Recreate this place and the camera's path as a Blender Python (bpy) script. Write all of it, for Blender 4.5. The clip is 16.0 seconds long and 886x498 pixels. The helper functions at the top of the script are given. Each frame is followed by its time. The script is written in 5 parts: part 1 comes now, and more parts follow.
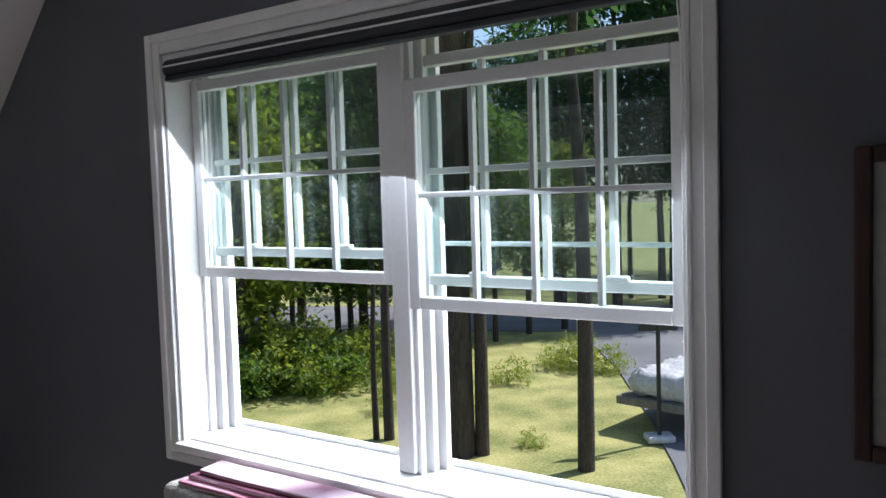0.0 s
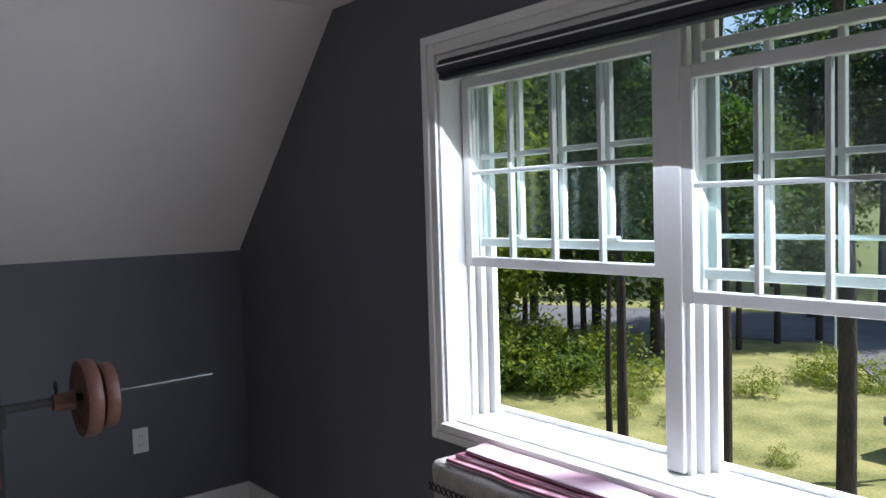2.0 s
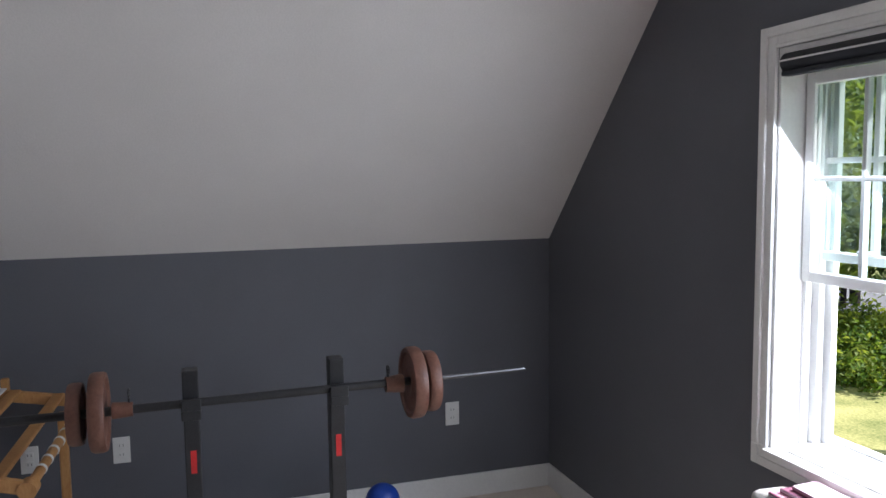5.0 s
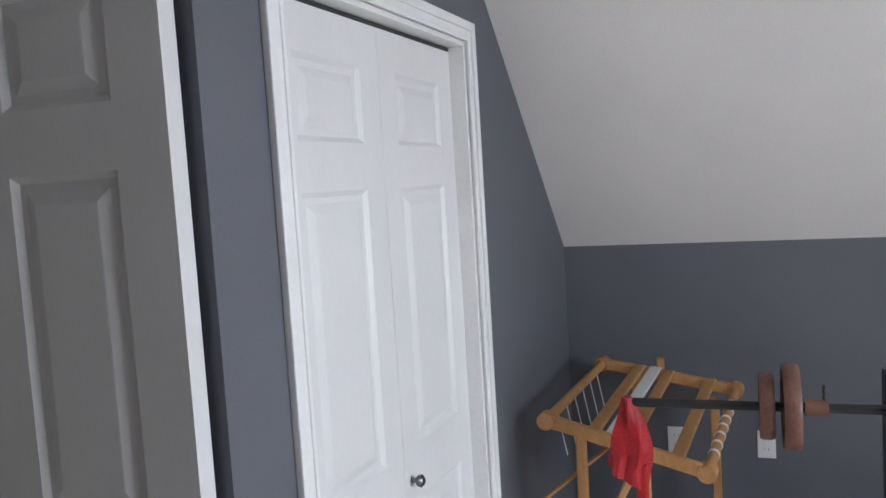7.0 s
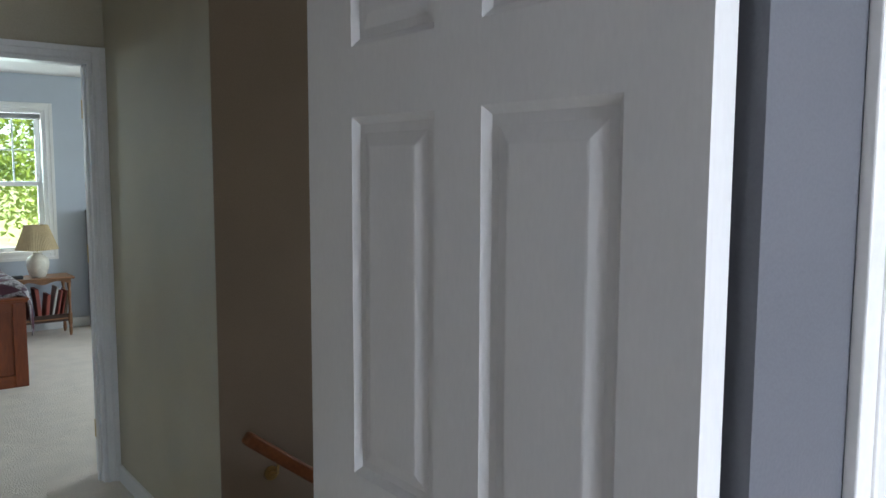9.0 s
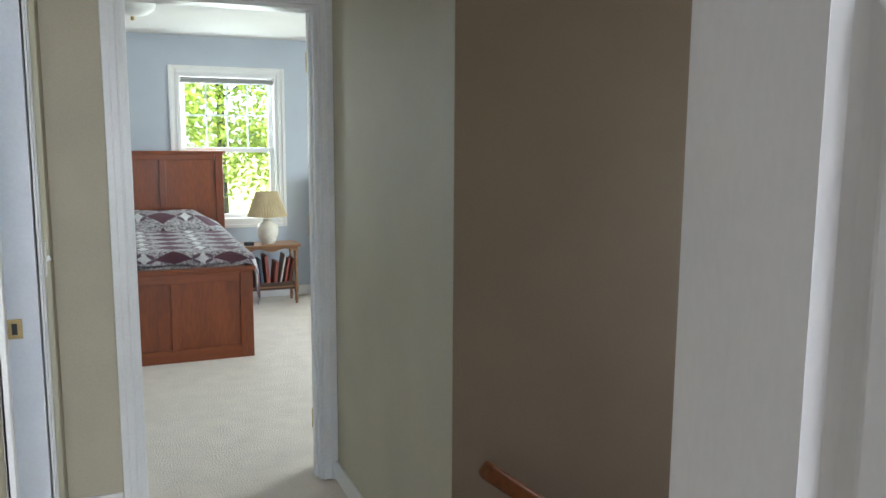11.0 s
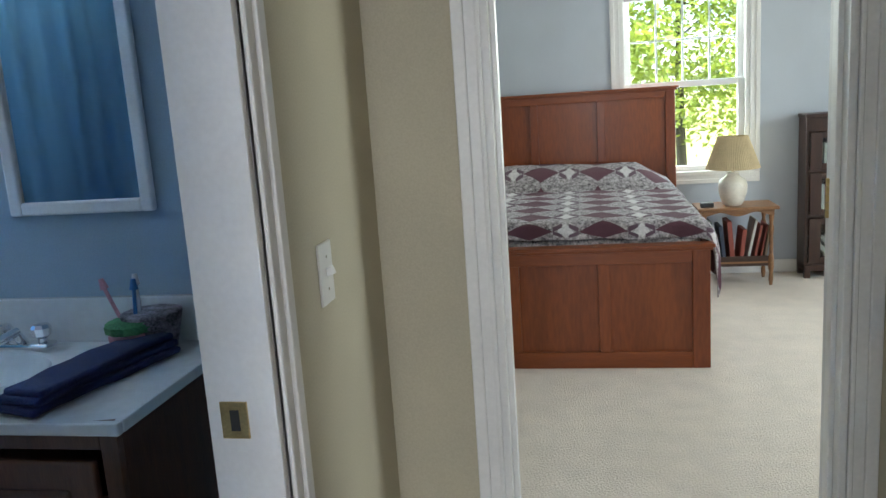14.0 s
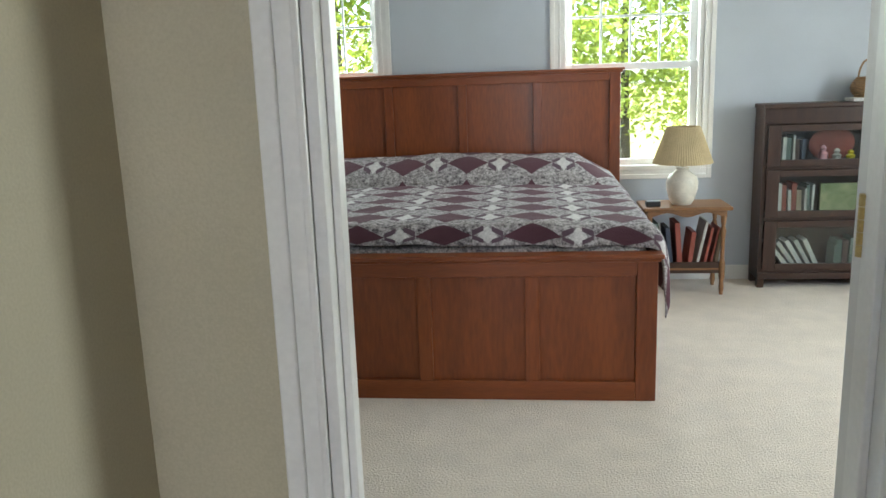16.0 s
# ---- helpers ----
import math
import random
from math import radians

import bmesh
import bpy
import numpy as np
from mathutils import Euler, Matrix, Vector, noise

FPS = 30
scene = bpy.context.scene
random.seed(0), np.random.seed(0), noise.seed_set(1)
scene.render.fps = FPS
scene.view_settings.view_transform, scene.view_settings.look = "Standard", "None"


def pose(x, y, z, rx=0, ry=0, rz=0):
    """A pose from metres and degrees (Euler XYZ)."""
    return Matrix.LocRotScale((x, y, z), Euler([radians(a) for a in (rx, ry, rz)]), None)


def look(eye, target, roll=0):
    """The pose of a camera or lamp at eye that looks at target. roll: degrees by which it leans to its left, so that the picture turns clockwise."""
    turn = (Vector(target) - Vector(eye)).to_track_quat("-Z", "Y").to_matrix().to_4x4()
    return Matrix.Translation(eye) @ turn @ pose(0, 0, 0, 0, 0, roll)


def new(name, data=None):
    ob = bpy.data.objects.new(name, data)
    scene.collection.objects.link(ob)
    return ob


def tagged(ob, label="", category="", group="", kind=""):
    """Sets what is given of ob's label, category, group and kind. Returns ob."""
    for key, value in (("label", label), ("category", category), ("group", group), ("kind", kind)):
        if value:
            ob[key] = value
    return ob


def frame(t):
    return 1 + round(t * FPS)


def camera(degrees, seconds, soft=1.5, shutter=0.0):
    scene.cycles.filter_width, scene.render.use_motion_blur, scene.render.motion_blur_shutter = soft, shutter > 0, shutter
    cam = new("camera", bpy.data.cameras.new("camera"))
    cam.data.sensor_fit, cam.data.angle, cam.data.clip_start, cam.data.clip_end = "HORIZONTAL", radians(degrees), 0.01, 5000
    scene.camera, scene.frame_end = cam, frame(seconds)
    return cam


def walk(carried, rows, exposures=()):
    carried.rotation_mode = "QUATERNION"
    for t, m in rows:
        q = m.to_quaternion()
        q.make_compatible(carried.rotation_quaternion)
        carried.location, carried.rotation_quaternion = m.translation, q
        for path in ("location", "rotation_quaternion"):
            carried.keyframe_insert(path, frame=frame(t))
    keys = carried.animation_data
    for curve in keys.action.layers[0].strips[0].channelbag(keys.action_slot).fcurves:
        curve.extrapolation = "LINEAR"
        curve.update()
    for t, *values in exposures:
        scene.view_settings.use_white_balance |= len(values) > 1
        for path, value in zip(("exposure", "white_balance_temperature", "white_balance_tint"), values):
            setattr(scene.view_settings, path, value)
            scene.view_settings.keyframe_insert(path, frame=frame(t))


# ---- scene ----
cam = camera(58.7, 16.0)
PATH = [
    (0, (1.441, 1.054, 1.478), (0.314, 2.702, 1.354), -1.8),
    (0.5, (1.427, 1.039, 1.487), (0.144, 2.568, 1.364), -1.9),
    (1, (1.425, 1.011, 1.48), (0.003, 2.412, 1.369), -1.9),
    (1.5, (1.376, 0.977, 1.473), (-0.12, 2.299, 1.364), -2.1),
    (2, (1.372, 0.976, 1.457), (-0.181, 2.232, 1.35), -1.7),
    (2.5, (1.345, 0.996, 1.469), (-0.23, 2.222, 1.342), -1.3),
    (3, (1.344, 1.027, 1.473), (-0.26, 2.214, 1.335), -0.9),
    (3.2, (1.353, 1.035, 1.472), (-0.263, 2.206, 1.335), -0.6),
    (5.3, (1.29, 0.869, 1.608), (-0.646, 1.335, 1.426), -0.7),
    (5.5, (1.315, 0.803, 1.611), (-0.644, 1.167, 1.435), -0.6),
    (6, (1.169, 0.685, 1.58), (-0.822, 0.719, 1.396), -1.6),
    (6.5, (1.167, 0.6, 1.581), (-0.796, 0.263, 1.41), -3.4),
    (7, (1.126, 0.504, 1.579), (-0.744, -0.186, 1.414), -3.5),
    (7.5, (1.043, 0.438, 1.583), (-0.675, -0.568, 1.391), -2.9),
    (8, (1.003, 0.493, 1.532), (-0.504, -0.811, 1.365), -3.2),
    (8.5, (0.76, 0.285, 1.542), (-0.529, -1.235, 1.377), 0.8),
    (9, (0.767, 0.122, 1.551), (-0.451, -1.452, 1.348), 0.2),
    (9.5, (0.778, -0.062, 1.542), (-0.373, -1.685, 1.339), 0.6),
    (10, (0.764, -0.185, 1.533), (-0.277, -1.879, 1.319), 0.9),
    (10.2, (0.73, -0.253, 1.525), (-0.218, -1.999, 1.301), 0.7),
    (12.3, (0.337, -1.348, 1.434), (0.014, -3.293, 1.101), -2.5),
    (12.5, (0.318, -1.495, 1.416), (0.163, -3.46, 1.075), -3.5),
    (13, (0.299, -1.699, 1.418), (0.326, -3.668, 1.072), -3.9),
    (13.5, (0.331, -1.912, 1.409), (0.434, -3.882, 1.081), -3.6),
    (14, (0.323, -2.116, 1.403), (0.683, -4.048, 1.031), -3.9),
    (14.5, (0.274, -2.272, 1.396), (0.74, -4.172, 0.98), -4.1),
    (15, (0.309, -2.45, 1.392), (0.587, -4.38, 0.951), -2.7),
    (15.5, (0.329, -2.636, 1.395), (0.5, -4.576, 0.942), -1.3),
    (16, (0.247, -2.853, 1.346), (0.469, -4.796, 0.929), -2.0),
]
walk(cam, [(t, look(eye, target, roll)) for t, eye, target, roll in PATH], exposures=[(0.0, 0.1, 5800, 13), (3.2, 0.1, 5800, 13), (5.3, 1.0, 5900, 14), (6.0, 1.45, 5900, 13), (7.5, 1.45, 5900, 12), (8.5, 1.6, 5800, 10), (9.5, 2.55, 5650, 10), (10.2, 2.8, 5650, 10), (12.3, 2.65, 6400, 11), (14.0, 2.6, 6150, 11), (16.0, 2.65, 6250, 11)])

# world, sun and window light
def make_world():
    w = bpy.data.worlds.new("sky")
    scene.world = w
    w.use_nodes = True
    nt = w.node_tree
    sky = nt.nodes.new("ShaderNodeTexSky")
    sky.sky_type, sky.sun_disc = "NISHITA", False
    sky.sun_elevation, sky.sun_rotation = radians(52), radians(28)
    bg = nt.nodes["Background"]
    bg.inputs["Strength"].default_value = 0.14
    nt.links.new(sky.outputs[0], bg.inputs[0])


make_world()
sun = new("sun", bpy.data.lights.new("sun", "SUN"))
sun.data.energy, sun.data.angle, sun.data.color = 5.0, radians(0.6), (1.0, 0.95, 0.87)
SUN_DIR = Vector((math.sin(radians(28)) * math.cos(radians(52)), math.cos(radians(28)) * math.cos(radians(52)), math.sin(radians(52))))
sun.matrix_world = look(SUN_DIR * 30, (0, 0, 0))


def window_light(name, m, w, h, watts, colour):
    la = bpy.data.lights.new(name, "AREA")
    la.shape, la.size, la.size_y, la.energy, la.color = "RECTANGLE", w, h, watts, colour
    ob = new(name, la)
    ob.matrix_world = m
    return ob


window_light("sky_fill", look((0.13, 2.90, 1.34), (0.0, 1.3, 0.0)), 1.55, 1.15, 36, (0.92, 0.96, 1.0))
for wx in (-0.373, 1.68):
    window_light("sky_fill", look((wx, -8.26, 1.42), (wx, -3.0, 0.3)), 0.85, 1.3, 7, (0.93, 1.0, 0.95))
window_light("sky_fill", look((-3.36, -5.95, 1.42), (0.0, -5.2, 0.6)), 0.95, 1.25, 13, (0.93, 1.0, 0.93))
# added lamp in an unseen stair-end opening, brightens the stairwell
window_light("sky_fill", look((-3.37, -1.72, 1.15), (0, -1.9, 0.9)), 0.6, 0.8, 3.5, (1.0, 0.97, 0.9))
window_light("sky_fill", look((3.16, -3.30, 1.5), (1.7, -3.5, 0.8)), 0.6, 0.85, 36, (0.78, 0.9, 1.0))


# materials
def mat(name, base, rough=0.6, var=0.08, scale=8.0, fine=120.0, bump=0.05, metal=0.0, second=None, stretch=(1, 1, 1), spec=0.5, sheen=0.0, bump_dist=0.01, trans=0.0):
    m = bpy.data.materials.new(name)
    m.use_nodes = True
    nt = m.node_tree
    n, l = nt.nodes, nt.links
    b = n["Principled BSDF"]
    tc = n.new("ShaderNodeTexCoord")
    mp = n.new("ShaderNodeMapping")
    mp.inputs["Scale"].default_value = stretch
    l.new(tc.outputs["Object"], mp.inputs["Vector"])
    big = n.new("ShaderNodeTexNoise")
    big.inputs["Scale"].default_value, big.inputs["Detail"].default_value = scale, 4
    small = n.new("ShaderNodeTexNoise")
    small.inputs["Scale"].default_value, small.inputs["Detail"].default_value = fine, 3
    l.new(mp.outputs[0], big.inputs["Vector"])
    l.new(mp.outputs[0], small.inputs["Vector"])
    mixf = n.new("ShaderNodeMix")
    mixf.inputs["Factor"].default_value = 0.45
    l.new(big.outputs["Fac"], mixf.inputs["A"])
    l.new(small.outputs["Fac"], mixf.inputs["B"])
    ramp = n.new("ShaderNodeValToRGB")
    lo = second or tuple(c * (1 - var * 2) for c in base)
    hi = base if second else tuple(min(1, c * (1 + var)) for c in base)
    ramp.color_ramp.elements[0].position, ramp.color_ramp.elements[1].position = 0.36, 0.64
    ramp.color_ramp.elements[0].color, ramp.color_ramp.elements[1].color = (*lo, 1), (*hi, 1)
    l.new(mixf.outputs["Result"], ramp.inputs[0])
    l.new(ramp.outputs[0], b.inputs["Base Color"])
    rr = n.new("ShaderNodeMapRange")
    rr.inputs["To Min"].default_value, rr.inputs["To Max"].default_value = max(0.02, rough - 0.08), min(1, rough + 0.08)
    l.new(big.outputs["Fac"], rr.inputs["Value"])
    l.new(rr.outputs[0], b.inputs["Roughness"])
    b.inputs["Metallic"].default_value = metal
    b.inputs["Specular IOR Level"].default_value = spec
    b.inputs["Sheen Weight"].default_value = sheen
    b.inputs["Transmission Weight"].default_value = trans
    if bump:
        bp = n.new("ShaderNodeBump")
        bp.inputs["Strength"].default_value, bp.inputs["Distance"].default_value = bump, bump_dist
        l.new(small.outputs["Fac"], bp.inputs["Height"])
        l.new(bp.outputs[0], b.inputs["Normal"])
    return m


def leaf_mat(name, base, second):
    m = mat(name, base, 0.55, second=second, scale=1.2, fine=9, bump=0, spec=0.3)
    nt = m.node_tree
    b = nt.nodes["Principled BSDF"]
    tr = nt.nodes.new("ShaderNodeBsdfTranslucent")
    tr.inputs["Color"].default_value = (base[0] * 2.4, base[1] * 2.2, base[2] * 1.2, 1)
    add = nt.nodes.new("ShaderNodeMixShader")
    add.inputs[0].default_value = 0.4
    nt.links.new(b.outputs[0], add.inputs[1])
    nt.links.new(tr.outputs[0], add.inputs[2])
    nt.links.new(add.outputs[0], nt.nodes["Material Output"].inputs["Surface"])
    return m


def glass_mat():
    m = bpy.data.materials.new("pane_glass")
    m.use_nodes = True
    nt = m.node_tree
    nt.nodes.clear()
    out = nt.nodes.new("ShaderNodeOutputMaterial")
    t = nt.nodes.new("ShaderNodeBsdfTransparent")
    t.inputs[0].default_value = (0.86, 0.9, 0.89, 1)
    g = nt.nodes.new("ShaderNodeBsdfGlossy")
    g.inputs["Roughness"].default_value = 0.02
    mx = nt.nodes.new("ShaderNodeMixShader")
    mx.inputs[0].default_value = 0.035
    nt.links.new(t.outputs[0], mx.inputs[1])
    nt.links.new(g.outputs[0], mx.inputs[2])
    nt.links.new(mx.outputs[0], out.inputs[0])
    return m


def quilt_mat():
    m = mat("quilt_print", (0.52, 0.48, 0.48), 0.95, second=(0.05, 0.04, 0.045), scale=48, fine=130, bump=0.4)
    nt = m.node_tree
    n, l = nt.nodes, nt.links
    b = n["Principled BSDF"]
    printed = b.inputs["Base Color"].links[0].from_socket
    uv = n.new("ShaderNodeUVMap")
    sep = n.new("ShaderNodeSeparateXYZ")
    l.new(uv.outputs[0], sep.inputs[0])

    def op(kind, a, c=None):
        k = n.new("ShaderNodeMath")
        k.operation = kind
        for i, v in enumerate((a, c)):
            if v is None:
                continue
            if isinstance(v, (int, float)):
                k.inputs[i].default_value = v
            else:
                l.new(v, k.inputs[i])
        return k.outputs[0]

    def cell(s, shift):
        return op("SUBTRACT", op("FRACT", op("ADD", s, shift)), 0.5)

    def diamond(du, dv, a, c):
        x = op("DIVIDE", op("ABSOLUTE", du), a)
        y = op("DIVIDE", op("ABSOLUTE", dv), c)
        return op("LESS_THAN", op("ADD", x, y), 1.0)

    u, v = sep.outputs[0], sep.outputs[1]
    u0, v0 = cell(u, 0.0), cell(v, 0.0)
    u1 = cell(u, 0.5)
    big = diamond(u0, v0, 0.33, 0.44)
    ua = op("SUBTRACT", op("ABSOLUTE", u1), 0.11)
    va = op("SUBTRACT", op("ABSOLUTE", v0), 0.16)
    small = diamond(op("ADD", ua, op("MULTIPLY", va, 0.35)), va, 0.065, 0.18)
    star = diamond(u1, v0, 0.11, 0.34)

    def mix(f, a, c):
        k = n.new("ShaderNodeMix")
        k.data_type = "RGBA"
        l.new(f, k.inputs["Factor"])
        for sock, val in ((k.inputs[6], a), (k.inputs[7], c)):
            if isinstance(val, tuple):
                sock.default_value = (*val, 1)
            else:
                l.new(val, sock)
        return k.outputs[2]

    halfway = op("MULTIPLY", star, 0.55)
    c1 = mix(halfway, printed, (0.72, 0.70, 0.69))
    c2 = mix(small, c1, (0.10, 0.06, 0.08))
    c3 = mix(big, c2, (0.085, 0.032, 0.045))
    l.new(c3, b.inputs["Base Color"])
    return m


def band_mat(name, bands, rough=0.85, period=1.0, axis=2):
    """Cloth with woven bands along one axis of the object; bands: (position, colour)."""
    m = mat(name, (0.5, 0.5, 0.5), rough, bump=0.2, fine=300)
    nt = m.node_tree
    n, l = nt.nodes, nt.links
    tc = n.new("ShaderNodeTexCoord")
    sep = n.new("ShaderNodeSeparateXYZ")
    l.new(tc.outputs["Object"], sep.inputs[0])
    k = n.new("ShaderNodeMath")
    k.operation = "MULTIPLY"
    k.inputs[1].default_value = 1.0 / period
    l.new(sep.outputs[axis], k.inputs[0])
    f = n.new("ShaderNodeMath")
    f.operation = "FRACT"
    l.new(k.outputs[0], f.inputs[0])
    r = n.new("ShaderNodeValToRGB")
    r.color_ramp.interpolation = "LINEAR"
    els = r.color_ramp.elements
    while len(els) < len(bands):
        els.new(0.5)
    for e, (p, c) in zip(els, bands):
        e.position, e.color = p, (*c, 1)
    l.new(f.outputs[0], r.inputs[0])
    l.new(r.outputs[0], n["Principled BSDF"].inputs["Base Color"])
    return m


M_GREY = mat("grey_wall_paint", (0.118, 0.121, 0.138), 0.6, 0.05, 3, 220, 0.08)
M_CEIL = mat("white_ceiling_paint", (0.74, 0.71, 0.69), 0.8, 0.03, 2, 160, 0.12)
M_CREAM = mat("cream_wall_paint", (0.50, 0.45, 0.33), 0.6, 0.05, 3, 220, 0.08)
# stairwell walls: darker and browner than the hall cream
M_TAUPE = mat("stair_wall_taupe", (0.30, 0.24, 0.18), 0.6, 0.05, 3, 220, 0.08)
M_BLUEGREY = mat("pale_blue_wall_paint", (0.50, 0.54, 0.60), 0.6, 0.03, 3, 220, 0.06)
M_BATH = mat("blue_bath_paint", (0.33, 0.42, 0.50), 0.6, 0.04, 3, 220, 0.06)
M_TRIM = mat("white_gloss_trim", (0.80, 0.79, 0.77), 0.35, 0.03, 6, 90, 0.03)
M_DOOR = mat("white_door_paint", (0.72, 0.71, 0.70), 0.4, 0.02, 6, 160, 0.02, stretch=(1, 1, 0.3))
M_VINYL = mat("white_vinyl", (0.78, 0.78, 0.77), 0.4, 0.02, 6, 90, 0.02)
# window white greyed: the bars' backlit shade is put into the colour
M_MUNTIN = mat("backlit_grey_muntin", (0.55, 0.58, 0.57), 0.45, 0.04, 6, 90, 0.02)
M_CARPET = mat("beige_carpet", (0.76, 0.67, 0.57), 0.95, 0.055, 7.0, 120, 1.0, sheen=0.2)
M_CHERRY = mat("cherry_wood", (0.25, 0.060, 0.010), 0.36, second=(0.15, 0.030, 0.005), scale=2.2, fine=26, bump=0.03, stretch=(3, 3, 0.5))
M_CHERRY_H = mat("cherry_wood_rail", (0.25, 0.060, 0.010), 0.36, second=(0.17, 0.036, 0.006), scale=3, fine=45, bump=0.05, stretch=(0.5, 6, 6))
M_WALNUT = mat("dark_walnut", (0.055, 0.024, 0.014), 0.35, second=(0.028, 0.012, 0.008), scale=5, fine=50, bump=0.06, stretch=(6, 6, 0.6))
M_OAK = mat("worn_oak", (0.30, 0.15, 0.065), 0.4, second=(0.17, 0.075, 0.03), scale=6, fine=50, bump=0.06, stretch=(0.7, 6, 6))
M_PINE = mat("honey_pine", (0.50, 0.27, 0.10), 0.42, second=(0.38, 0.18, 0.06), scale=7, fine=50, bump=0.05, stretch=(3, 3, 1))
M_RAIL = mat("stained_handrail", (0.28, 0.10, 0.035), 0.35, second=(0.18, 0.06, 0.02), scale=6, fine=60, bump=0.05)
M_VANITY = mat("brown_vanity_wood", (0.13, 0.055, 0.028), 0.42, second=(0.075, 0.03, 0.016), scale=5, fine=50, bump=0.05, stretch=(6, 6, 0.6))
M_MARBLE = mat("white_cultured_marble", (0.72, 0.72, 0.70), 0.18, 0.05, 4, 30, 0.0)
M_BRASS = mat("worn_brass", (0.55, 0.40, 0.18), 0.35, 0.12, 20, 200, 0.05, metal=1)
M_CHROME = mat("chrome", (0.75, 0.75, 0.77), 0.12, 0.04, 20, 200, 0.0, metal=1)
M_STEEL = mat("dull_steel", (0.16, 0.16, 0.17), 0.4, 0.1, 20, 200, 0.0, metal=1)
M_BLACK = mat("black_steel", (0.022, 0.022, 0.024), 0.45, 0.2, 15, 150, 0.06)
M_IRON = mat("brown_vinyl_plate", (0.17, 0.075, 0.05), 0.5, second=(0.11, 0.046, 0.03), scale=14, fine=90, bump=0.12)
M_RED = mat("red_nylon", (0.40, 0.006, 0.010), 0.6, 0.2, 12, 120, 0.2)
M_REDTAPE = mat("red_sticker", (0.55, 0.02, 0.02), 0.5, 0.1, 20, 100, 0.02)
M_BLUE = mat("blue_rubber", (0.015, 0.06, 0.35), 0.4, 0.1, 12, 100, 0.05)
M_YELLOW = mat("yellow_felt", (0.65, 0.52, 0.03), 0.8, 0.1, 20, 160, 0.3)
M_WHITE = mat("white_plastic", (0.78, 0.78, 0.76), 0.35, 0.02, 10, 100, 0.0)
M_DARKSLOT = mat("dark_slot", (0.03, 0.03, 0.03), 0.6, 0.1, 10, 100, 0.0)
M_SHADE = mat("dark_roller_blind", (0.018, 0.021, 0.028), 0.55, 0.15, 6, 200, 0.1, stretch=(0.2, 1, 1))
M_GSHADE = mat("grey_roller_blind", (0.30, 0.30, 0.29), 0.7, 0.1, 6, 200, 0.1)
M_CERAMIC = mat("cream_ceramic", (0.74, 0.70, 0.60), 0.28, 0.05, 12, 60, 0.05)
M_LAMPSHADE = mat("pleated_tan_shade", (0.56, 0.45, 0.27), 0.85, 0.08, 10, 160, 0.15)
M_TOWEL = mat("navy_towel", (0.012, 0.022, 0.10), 0.95, 0.2, 12, 260, 0.7, sheen=0.05)
M_WICKER = mat("brown_wicker", (0.32, 0.19, 0.09), 0.7, 0.25, 30, 150, 0.5)
M_PINK = mat("pink_cloth", (0.62, 0.30, 0.34), 0.85, 0.1, 20, 160, 0.2)
M_GREENCLOTH = mat("green_cloth", (0.07, 0.24, 0.10), 0.85, 0.2, 20, 160, 0.2)
M_THROW = mat("grey_woven_throw", (0.44, 0.42, 0.40), 0.95, 0.16, 14, 180, 0.7)
M_STITCH = mat("black_stitch", (0.03, 0.03, 0.03), 0.9, 0.2, 20, 180, 0.3)
M_STRIPE = band_mat("pink_striped_blanket", [(0.0, (0.42, 0.14, 0.21)), (0.22, (0.70, 0.42, 0.52)), (0.4, (0.22, 0.06, 0.11)), (0.6, (0.72, 0.58, 0.64)), (0.8, (0.10, 0.03, 0.06)), (1.0, (0.42, 0.14, 0.21))], period=0.02, axis=2)
M_CURTAIN = band_mat("blue_plaid_curtain", [(0.0, (0.02, 0.06, 0.20)), (0.18, (0.03, 0.12, 0.36)), (0.36, (0.04, 0.17, 0.45)), (0.5, (0.12, 0.30, 0.52)), (0.7, (0.13, 0.32, 0.52)), (1.0, (0.16, 0.36, 0.52))], period=2.1, axis=2)
M_GLASS = glass_mat()
M_MIRROR = mat("mirror_silver", (0.82, 0.84, 0.84), 0.02, 0.0, 5, 50, 0.0, metal=1)
M_QUILT = quilt_mat()
M_PICTURE = mat("faded_print", (0.42, 0.41, 0.38), 0.5, second=(0.30, 0.30, 0.28), scale=6, fine=30, bump=0.0)
M_PAINTING = mat("landscape_print", (0.35, 0.36, 0.20), 0.5, second=(0.16, 0.20, 0.08), scale=8, fine=30, bump=0.0)
# mottling mixes grass tone with painted sun glare and tree shade
M_GRASS = mat("lawn", (0.52, 0.47, 0.17), 0.9, second=(0.15, 0.18, 0.04), scale=1.1, fine=20, bump=0.5)
M_ASPHALT = mat("drive_asphalt", (0.20, 0.20, 0.21), 0.9, 0.15, 0.6, 30, 0.3)
M_BARK = mat("pine_bark", (0.085, 0.065, 0.052), 0.9, second=(0.03, 0.024, 0.02), scale=5, fine=22, bump=0.9, stretch=(2, 2, 0.5), bump_dist=0.05)
M_TARP = mat("pale_tarp", (0.60, 0.60, 0.60), 0.5, 0.15, 2, 12, 0.4, bump_dist=0.06)
M_WOODGREY = mat("grey_trailer_wood", (0.22, 0.20, 0.17), 0.8, 0.2, 5, 30, 0.2)
